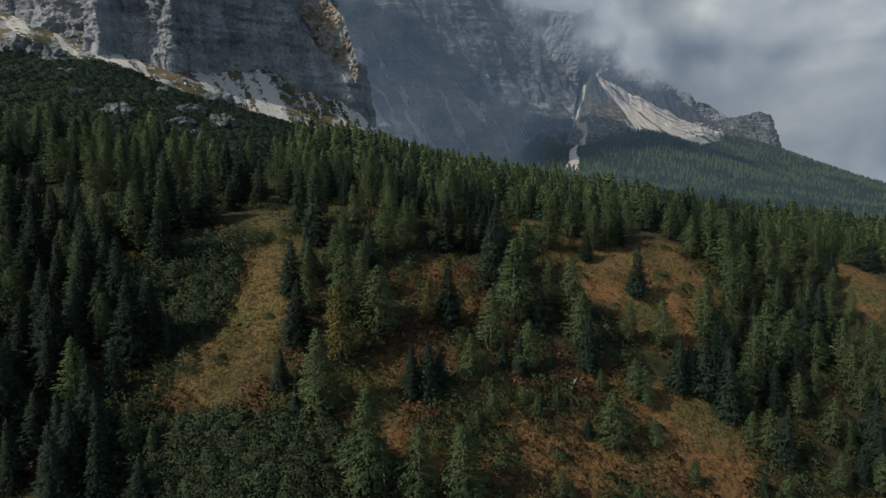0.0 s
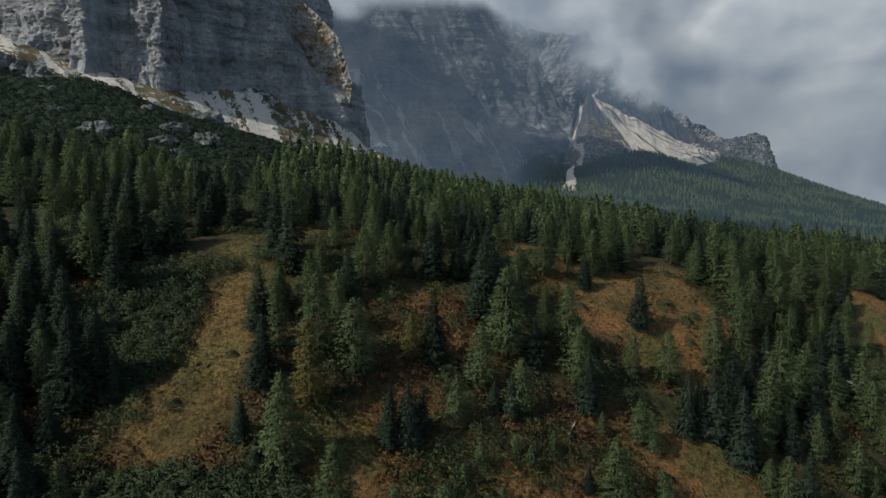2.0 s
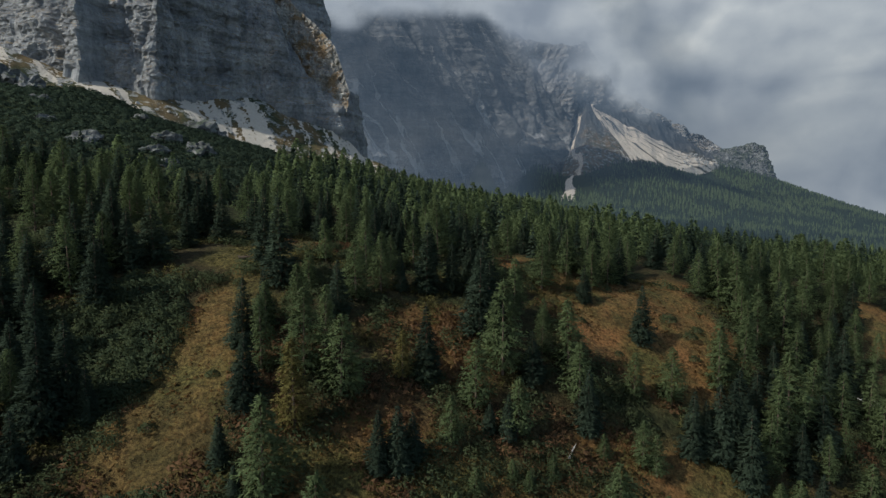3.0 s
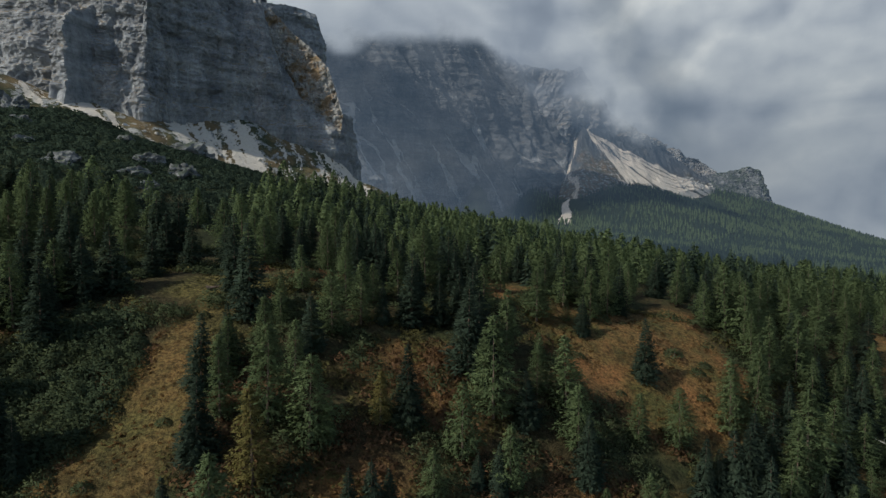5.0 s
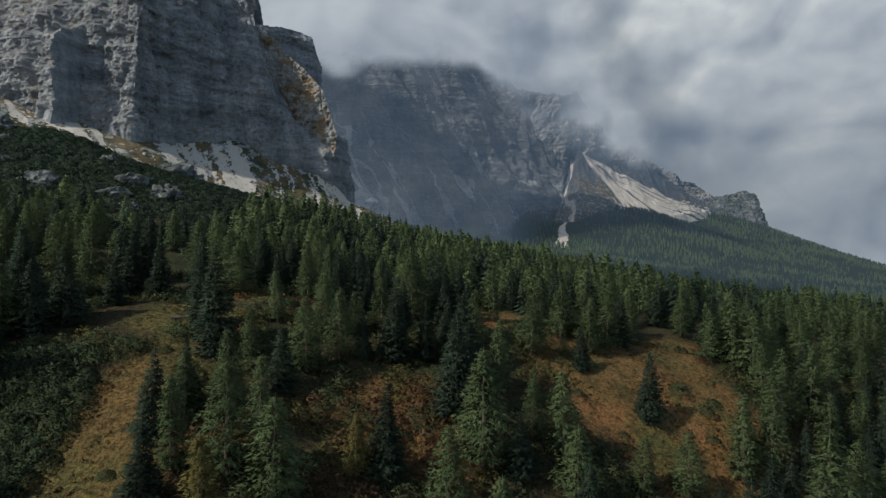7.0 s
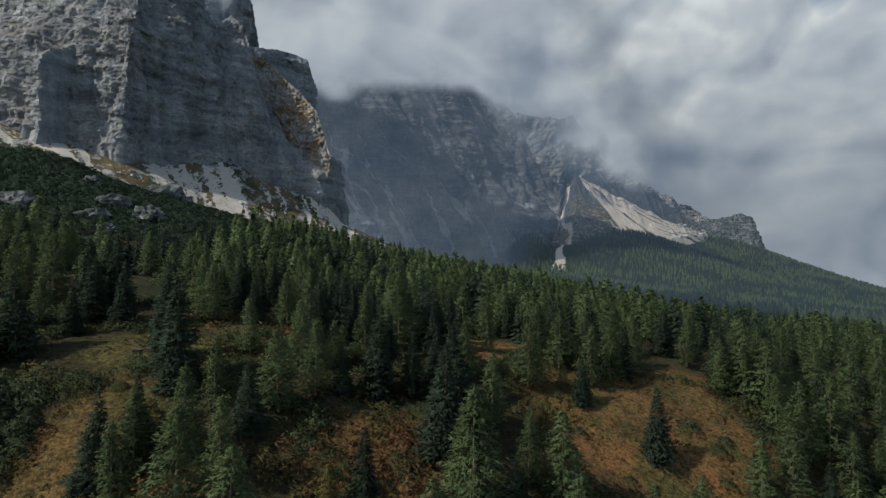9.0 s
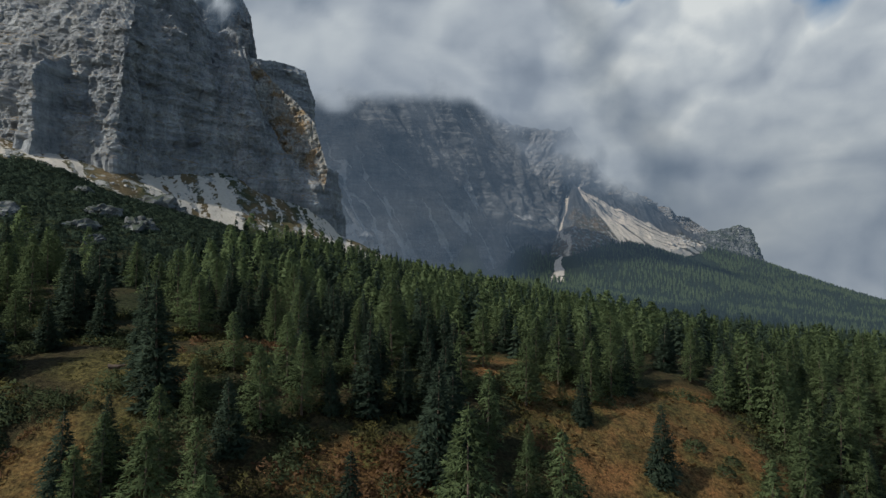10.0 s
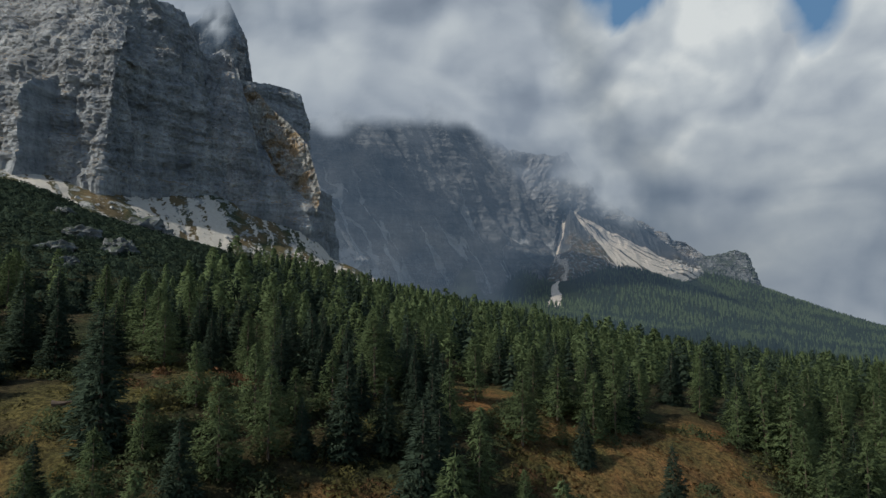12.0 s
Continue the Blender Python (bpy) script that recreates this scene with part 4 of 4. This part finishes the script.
for x0, x1, y0, y1, tries, gap, larches in (
        (-26, 24, 84, 124, 500, 4.4, 0.55), (-30, -16, 66, 86, 60, 5.0, 0.5), (24, 66, 112, 146, 400, 4.4, 0.7), (-68, -55, 80, 118, 160, 4.0, 0.2), (-78, -47, 36, 64, 900, 3.0, 0.08), (-92, -54, 60, 92, 900, 3.3, 0.10), (-95, -52, 36, 112, 1200, 4.6, 0.2), (-130, -50, 96, 150, 900, 4.8, 0.35), (-48, -8, 116, 146, 500, 4.8, 0.45), (-8, 46, 122, 146, 400, 5.0, 0.4), (66, 112, 96, 150, 1100, 4.6, 0.8), (66, 112, 62, 96, 130, 6.5, 0.8), (54, 66, 62, 100, 120, 6.0, 0.7)):
    for _ in range(tries):
        x, y = fill.uniform(x0, x1), fill.uniform(y0, y1)
        if max(float(clearing(x, y)), float(clearing(x, y + 4)), float(clearing(x, y + 8)) - 0.2) > 0.25 or crowded(x, y, gap) or float(fbm(x / 11, y / 11, 0.0, 2, 55)) > 0.36 or float(blob(x, y, -46, 70, 8, 18)) > 0.3 or float(blob(x, y, 12, 108, 4, 9)) > 0.3:
            continue
        if len(PLANTED) < 640:
            stand = larches + 0.5 * float(fbm(x / 16, y / 16, 0.0, 2, 57))
            plant("L" if fill.random() < stand else "S", x, y, fill.triangular(6.5, 13.5, 10.5), fill.uniform(0.9, 1.12))


# ---- the wood beyond, too many to count ----
def simple_tree(seed, tiers, sides, wide):
    """A small conifer of ragged tiers."""
    rng, v, f = random.Random(seed), [], []
    for i in range(tiers):
        t = i / tiers
        z0, z1 = 0.06 + 0.9 * t, 0.06 + 0.9 * t + 1.5 / tiers
        r = wide * (1 - t) ** 0.8 + 0.01
        k, a0 = len(v), rng.uniform(0, 6.28)
        v.append((0, 0, min(z1, 1.0)))
        for j in range(sides * 2):
            a = a0 + math.pi * j / sides
            q = r * (rng.uniform(0.85, 1.25) if j % 2 else rng.uniform(0.35, 0.6))
            v.append((q * math.cos(a), q * math.sin(a), z0 + rng.uniform(-0.03, 0.02) - (0.03 if j % 2 else 0)))
        f += [(k, k + 1 + j, k + 1 + (j + 1) % (sides * 2)) for j in range(sides * 2)]
    return np.array(v), np.array(f)


def scatter(name, models, xs, ys, tall, mat, label, lift=0.45):
    rng = np.random.default_rng(5)
    zs = ground_z(xs, ys) - 0.3
    verts, faces, outs, k = [], [], [], 0
    which = rng.integers(0, len(models), len(xs))
    spin, girth = rng.uniform(0, 6.28, len(xs)), rng.uniform(0.8, 1.25, len(xs))
    for x, y, z, h, w, a, g in zip(xs, ys, zs, tall, which, spin, girth):
        v, f = models[w]
        c, s = math.cos(a) * h * g, math.sin(a) * h * g
        verts.append(np.stack([x + v[:, 0] * c - v[:, 1] * s, y + v[:, 0] * s + v[:, 1] * c, z + v[:, 2] * h], -1))
        faces.append(f + k)
        o = crown_out(v, 1.0, lift)
        ca, sa = math.cos(a), math.sin(a)
        outs.append(np.stack([o[:, 0] * ca - o[:, 1] * sa, o[:, 0] * sa + o[:, 1] * ca, o[:, 2]], -1))
        k += len(v)
    me = mesh_from(name, np.concatenate(verts), np.concatenate(faces), mat, outward=np.concatenate(outs))
    return tagged(new(name, me), label, "forest", kind="stuff")


def field(x0, x1, y0, y1, step, seed):
    rng = np.random.default_rng(seed)
    X, Y = np.meshgrid(np.arange(x0, x1, step), np.arange(y0, y1, step), indexing="ij")
    return (X + rng.uniform(-0.45, 0.45, X.shape) * step).ravel(), (Y + rng.uniform(-0.45, 0.45, Y.shape) * step).ravel()


def in_view(x, y):
    return abs(x) < 0.86 * (y + 40) + 25


def ragged_spruce(seed):
    """A spruce for the depth of the wood: fewer boughs, each one blade."""
    rng, h = random.Random(seed), Heap()
    for i in range(18):
        t = max((i + rng.uniform(-0.3, 0.3)) / 18, 0)
        for k in range(7):
            a, ln = rng.uniform(0, 6.28), (0.225 * (1 - t) ** 0.85 + 0.014) * rng.uniform(0.65, 1.25)
            o, s = Vector((math.cos(a), math.sin(a), 0)), Vector((-math.sin(a), math.cos(a), 0)) * (0.25 * ln + 0.008)
            z = 0.05 + 0.93 * t + rng.uniform(-0.02, 0.02)
            h.add([o * ln * 0.2 + Vector((0, 0, z + 0.02)), o * ln * 0.65 + s + Vector((0, 0, z - 0.3 * ln)), o * ln * 0.65 - s + Vector((0, 0, z - 0.3 * ln)), o * ln * 1.1 + Vector((0, 0, z - 0.4 * ln))], [(0, 2, 1), (1, 2, 3)])
    return np.array(h.verts), np.array(h.faces)


def ragged_larch(seed):
    """A larch for the depth of the wood: loose tufts round a stem, thicker on some sides."""
    rng, h = random.Random(seed), Heap()
    lobes = [(rng.uniform(0, 6.28), rng.uniform(0.1, 0.7), rng.uniform(-0.35, 0.35)) for _ in range(6)]
    for i in range(330):
        t, a = rng.random() ** 1.15, rng.uniform(0, 6.28)
        swell = 1 + sum(g * math.exp(-((t - c) / 0.15) ** 2) * max(math.cos(a - b), 0) for b, c, g in lobes)
        r = 0.275 * min(1, 0.55 + 2 * t) * (1 - t) ** 0.75 * swell * math.sqrt(rng.uniform(0.25, 1.1)) + 0.008
        c = Vector((r * math.cos(a), r * math.sin(a), 0.10 + 0.88 * t))
        u = Vector((math.cos(a) + rng.gauss(0, 0.8), math.sin(a) + rng.gauss(0, 0.8), rng.gauss(-0.1, 0.5))).normalized()
        w = u.cross(Vector((rng.gauss(0, 1), rng.gauss(0, 1), rng.gauss(0, 1)))).normalized()
        q = rng.uniform(0.024, 0.050)
        h.add([c - u * q - w * q * 0.5, c + w * q * 0.7, c + u * q * 1.2], [(0, 1, 2)])
    h.add([(0.012, 0, 0), (-0.012, 0.012, 0), (-0.012, -0.012, 0), (0, 0, 1.0)], [(0, 1, 3), (1, 2, 3), (2, 0, 3)])
    return np.array(h.verts), np.array(h.faces)


MID = [ragged_spruce(s) for s in (1, 2, 3, 4, 5)]
MID_L = [ragged_larch(s) for s in (4, 5, 6, 7, 8, 9)]
FAR = [simple_tree(s, 4, 4, 0.20) for s in (7, 8, 9)]
x, y = field(-170, 260, 100, 330, 4.9, 3)
taken = np.array(PLANTED)
near = np.array([np.min((taken[:, 0] - a) ** 2 + (taken[:, 1] - b) ** 2) for a, b in zip(x, y)])
ok = in_view(x, y) & (near > 18) & (fbm(x / 13, y / 13, 0.0, 2, 59) < 0.5) & (clearing(x, y) < 0.2) & (y > 136 + 0.10 * abs(x)) & (y < 330 + 0.3 * x) & ~((x < -62) & (y > 170 + 0.3 * (x + 62)))
x, y = x[ok], y[ok]
rng = np.random.default_rng(8)
tall, kind = rng.triangular(4.5, 9.0, 15.5, len(x)), rng.random(len(x)) + 0.6 * fbm(x / 14, y / 14, 0.0, 2, 58) < 0.58
scatter("forest_spruces", MID, x[~kind], y[~kind], tall[~kind], SPRUCE, "dense dark spruce forest behind the brow of the hill")
scatter("forest_larches", MID_L, x[kind], y[kind], tall[kind], LARCH, "dense light green larch forest behind the brow of the hill", 0.15)
x, y = field(-60, 700, 330, 900, 6.5, 4)
ok = in_view(x, y) & (x > -30 + 0.1 * (y - 330)) & (x < 0.8 * y + 60)
far_x, far_y = x[ok], y[ok]
x, y = field(0, 1700, 900, 2150, 10.5, 6)
ok = in_view(x, y) & ((abs(x - flow_x(y)) > 13) | (y < 1225)) & ((x > 0.105 * y) | (np.hypot((x - 75) / 40, (y - 1300) / 60) < 1)) & (x < 0.8 * y + 60) & (land(x, y) > -140) & ~((y > 1430 + 0.95 * (x - 263)) & (x > 250) & (x < 800)) & ~((y > 1440) & (x <= 250)) & (np.hypot((x - 304) / 20, (y - 1370) / 120) > 1) & (np.hypot((x - 120) / 25, (y - 1400) / 200) > 1)
far_x, far_y = np.concatenate([far_x, x[ok]]), np.concatenate([far_y, y[ok]])
far_kind = fbm(far_x / 60, far_y / 60, 0.0, 3, 71) + rng.uniform(-0.5, 0.5, len(far_x)) < 0
far_tall = rng.triangular(6, 11, 16, len(far_x))
scatter("far_spruces", FAR, far_x[far_kind], far_y[far_kind], far_tall[far_kind], SPRUCE, "far dark conifer forest on the valley side")
scatter("far_larches", FAR, far_x[~far_kind], far_y[~far_kind], far_tall[~far_kind], LARCH, "far light green larch forest on the valley side")


# ---- heath, shrubs and grass ----
def tuft_model(seed, count, wide, tall, leaf):
    rng, v, f = random.Random(seed), [], []
    for _ in range(count):
        a, r = rng.uniform(0, 6.28), math.sqrt(rng.random())
        c = Vector((wide * r * math.cos(a), wide * r * math.sin(a), tall * (1 - 0.75 * r * r) * rng.uniform(0.45, 1.0)))
        u = Vector((rng.gauss(0, 1), rng.gauss(0, 1), rng.gauss(0.4, 0.7))).normalized()
        w = u.cross(Vector((rng.gauss(0, 1), rng.gauss(0, 1), rng.gauss(0, 1)))).normalized()
        k, q = len(v), leaf * rng.uniform(0.6, 1.3)
        v += [tuple(c - u * q - w * q * 0.4), tuple(c + w * q * 0.6), tuple(c + u * q)]
        f.append((k, k + 1, k + 2))
    return np.array(v), np.array(f)


def shrubs(name, models, xs, ys, size, mat, label):
    ob = scatter(name, models, xs, ys, size, mat, label, 1.2)
    return tagged(ob, category="shrubs")


BUSH = [tuft_model(s, 130, 1.0, 1.15, 0.125) for s in (1, 2, 3, 4)]
LOW = [tuft_model(s, 40, 0.9, 0.75, 0.19) for s in (5, 6, 7)]
BLADES = [tuft_model(s, 9, 0.5, 0.35, 0.30) for s in (8, 9)]
x, y = field(-75, 80, 36, 130, 1.3, 12)
patch = fbm(x / 6, y / 6, 0.0, 3, 44) + 0.1
tint = fbm(x / 8 + 40, y / 8, 0.0, 3, 46)
left_scrub = 1.3 * blob(x, y, -48, 76, 8, 14) + blob(x, y, -33, 45, 18, 8) + 1.2 * blob(x, y, -26, 47, 22, 8) + 0.25 * blob(x, y, 3, 57, 34, 14) + 0.5 * blob(x, y, 10, 71, 8, 6) + 0.7 * blob(x, y, 62, 76, 16, 10)
meadow_only = np.maximum.reduce([blob(x, y, -37.5, 61, 5, 6.5), blob(x, y, -35, 76, 4.8, 20), blob(x, y, 40, 111, 21, 19), blob(x, y, -40, 100, 12, 7.5, 15), blob(x, y, 14, 131, 6, 9), blob(x, y, 36, 75, 9, 10)])
size_rng = np.random.default_rng(3)
keep = (patch + 0.5 * left_scrub - 0.9 * meadow_only - 0.25 * blob(x, y, 30, 70, 26, 16) > 0.22)
shrubs("hillside_shrubs", BUSH, x[keep], y[keep], size_rng.uniform(0.7, 2.1, keep.sum()), SHRUB, "low green shrubs on the hillside between the trees")
thick = (left_scrub - 1.4 * meadow_only + 0.25 * patch > 0.62) & (x < -8)
THICKET = [tuft_model(k, 190, 1.0, 1.25, 0.15) for k in (21, 22, 23, 24)]
shrubs("alder_thicket", THICKET, x[thick], y[thick], size_rng.uniform(0.9, 1.8, thick.sum()), THICKET_LEAF, "dense dark green thicket beside the meadow strip")
keep = (patch < 0.35) & (patch > -0.55) & (meadow_only < 0.6) & (left_scrub < 0.6) & (tint < 0.1) & ((y < 82) | (clearing(x, y) > 0.3))
shrubs("rusty_heath", LOW, x[keep], y[keep], size_rng.uniform(0.8, 2.0, keep.sum()), RUST, "rust-brown autumn heath covering the hillside")
keep = (patch < 0.35) & (patch > -0.45) & (meadow_only < 0.75) & (left_scrub < 0.8) & (tint > 0.0)
shrubs("olive_heath", LOW, x[keep], y[keep], size_rng.uniform(0.7, 1.8, keep.sum()), OLIVE, "olive and yellow low heath on the hillside")
x, y = field(-60, 70, 40, 130, 0.95, 14)
keep = clearing(x, y) > 0.3
upper = keep & (x < -15) & (y + 5 * fbm(x / 6, y / 6, 0.0, 2, 47) > 90)
keep &= ~upper
shrubs("meadow_grass", BLADES, x[keep], y[keep], np.random.default_rng(6).uniform(0.5, 1.1, keep.sum()), STRAW, "dry orange-brown meadow grass in the clearings")
shrubs("olive_meadow_grass", BLADES, x[upper], y[upper], np.random.default_rng(9).uniform(0.5, 1.1, upper.sum()), OLIVE_GRASS, "olive green meadow grass at the top of the strip")
SCRUB = [tuft_model(s, 48, 1.0, 0.8, 0.26) for s in (11, 12, 13)]
x, y = field(-260, -50, 130, 330, 2.7, 15)
keep = in_view(x, y) & (y > 148 + 0.25 * (x + 62)) & (fbm(x / 16, y / 16, 0.0, 3, 50) > -0.8) & (y < 298 + 0.15 * (x + 150))
shrubs("mountain_pine_scrub", SCRUB, x[keep], y[keep], np.random.default_rng(7).uniform(1.2, 2.6, keep.sum()), SPRUCE, "dark dwarf mountain pine scrub below the cliff")


# ---- rocks and dead wood ----
def rock_mesh(seed, wide, deep, high):
    """A weathered block with ledges, sunk into the slope."""
    bm = bmesh.new()
    bmesh.ops.create_icosphere(bm, subdivisions=4, radius=1.0)
    p = np.array([v.co[:] for v in bm.verts])
    k = 1 + 0.42 * fbm(p[:, 0] * 1.8, p[:, 1] * 1.8, p[:, 2] * 1.8, 4, seed) + 0.22 * ridged(p[:, 0] * 2.2, p[:, 1] * 2.2, p[:, 2] * 3, 4, seed + 4)
    for v, q in zip(bm.verts, p * k[:, None] * (wide / 2, deep / 2, high)):
        v.co = q
    me = bpy.data.meshes.new("rock_outcrop")
    bm.to_mesh(me)
    bm.free()
    me.materials.append(LIMESTONE_BLOCK)
    return me


for n, (x, y, wide, high) in enumerate(((-121, 189, 10, 3.2), (-142, 204, 6, 2), (-105, 215, 10, 3), (-92, 212, 12, 3.4), (-128, 242, 8, 2.4), (-165, 235, 8, 2.6), (-100, 195, 8, 2.5), (-89, 183, 7, 2.2),
                                        (-215, 283, 26, 9), (-197, 276, 14, 6), (-128, 298, 18, 5), (-117, 300, 9, 3.5))):
    rock = tagged(new("rock_outcrop", rock_mesh(200 + n, wide, wide * 0.7, high)), "grey limestone outcrop among dark dwarf pine scrub", "rock", "outcrops on the scrub slope")
    rock.matrix_basis = pose(x, y, float(ground_z(x, y)) - 0.25 * high, 0, 0, 37 * n)


def log_mesh(length, radius, seed):
    """A bare trunk with broken end and branch stubs."""
    rng, h = random.Random(seed), Heap()
    sides, rings, pts = 7, 9, []
    for i in range(rings):
        t = i / (rings - 1)
        for k in range(sides):
            a = 2 * math.pi * k / sides
            r = radius * (1 - 0.75 * t) * rng.uniform(0.85, 1.15)
            pts.append((r * math.cos(a) + 0.12 * math.sin(2.5 * t), r * math.sin(a), t * length + (rng.uniform(-0.2, 0.2) if i == rings - 1 else 0)))
    h.add(pts, [(i * sides + k, i * sides + (k + 1) % sides, (i + 1) * sides + (k + 1) % sides, (i + 1) * sides + k) for i in range(rings - 1) for k in range(sides)])
    h.add(pts[-sides:], [tuple(range(sides))])
    for _ in range(7):
        z, a, ln = length * rng.uniform(0.25, 0.95), rng.uniform(0, 6.28), rng.uniform(0.3, 0.9)
        o, d, r = Vector((0, 0, z)), Vector((math.cos(a), math.sin(a), 0.4)), 0.035
        h.add([o + Vector((0, 0, r)), o + Vector((-d.y * r, d.x * r, -r)), o + Vector((d.y * r, -d.x * r, -r)), o + d * ln], [(0, 1, 3), (1, 2, 3), (2, 0, 3)])
    return mesh_from("dead_trunk", h.verts, h.faces, DEADWOOD)


snag = tagged(new("dead_trunk", log_mesh(6.5, 0.14, 3)), "bleached dead tree trunk still standing in the heath", "dead tree")
snag.matrix_basis = pose(-12.6, 49.2, float(ground_z(-12.6, 49.2)) - 0.3, 2, -3, 0)
for n, (x, y, turn, length) in enumerate(((16.0, 74.0, 60, 3.5), (84.0, 108.0, 150, 6.0), (86.5, 106.0, 115, 5.0), (49.0, 101.0, 40, 4.0))):
    log = tagged(new("fallen_log", log_mesh(length, 0.17, 20 + n)), "bleached fallen log lying in the grass", "log", "fallen logs on the hillside")
    d = Vector((math.cos(radians(turn)), math.sin(radians(turn)), 0))
    d.z = float(ground_z(x + d.x * length, y + d.y * length) - ground_z(x, y)) / length
    log.matrix_basis = Matrix.Translation((x, y, float(ground_z(x, y)) + 0.16)) @ d.to_track_quat("Z", "Y").to_matrix().to_4x4()


stump = tagged(new("root_stump", log_mesh(1.9, 0.45, 41)), "dark upturned root stump lying in the meadow", "stump")
stump.data.materials[0] = BARK
stump.matrix_basis = Matrix.Translation((-39.0, 98.5, float(ground_z(-39.0, 98.5)) + 0.35)) @ Euler((0, radians(82), 0.4)).to_matrix().to_4x4()


# ---- single bushes that stand out ----
def bush_mesh(seed):
    v, f = tuft_model(seed, 420, 1.0, 1.1, 0.12)
    return mesh_from("foliage", v, f, SHRUB, outward=crown_out(v, 1.0, 0.9))


def twig_mesh(seed):
    rng, h = random.Random(seed), Heap()
    for _ in range(9):
        a, r, top = rng.uniform(0, 6.28), rng.uniform(0.2, 0.7), rng.uniform(0.5, 0.9)
        tip = Vector((r * math.cos(a), r * math.sin(a), top))
        s = Vector((-math.sin(a), math.cos(a), 0)) * 0.03
        h.add([(s.x, s.y, -0.3), (-s.x, -s.y, -0.3), tip, (0.03, 0.03, -0.3)], [(0, 1, 2), (1, 3, 2), (3, 0, 2)])
    return mesh_from("twigs", h.verts, h.faces, BARK)


BUSHES = [(bush_mesh(60 + i), twig_mesh(70 + i)) for i in range(3)]
for n, (x, y, size) in enumerate(((44, 113, 2.2), (47.5, 110, 1.8), (50, 113, 1.5), (46, 104, 1.4), (40, 100, 1.2), (30, 99, 1.1), (53, 106, 1.6), (24, 104, 1.3), (27, 113, 1.4),
                                  (-31, 84, 1.5), (-36, 90, 1.2), (-33, 70, 1.1), (-38, 62, 1.3), (24, 66, 1.8), (30, 72, 1.6), (36, 66, 1.2), (12, 62, 1.5), (3, 60, 1.7), (-6, 57, 1.6), (20, 58, 1.7))):
    bush = tagged(new("bush"), "rounded green bush in the autumn grass", "bush", "bushes on the hillside")
    part("foliage", BUSHES[n % 3][0], bush)
    part("twigs", BUSHES[n % 3][1], bush)
    bush.matrix_basis = Matrix.LocRotScale((x, y, float(ground_z(x, y)) - 0.1), Euler((0, 0, 1.7 * n)), (size, size * 0.9, size * 0.85))
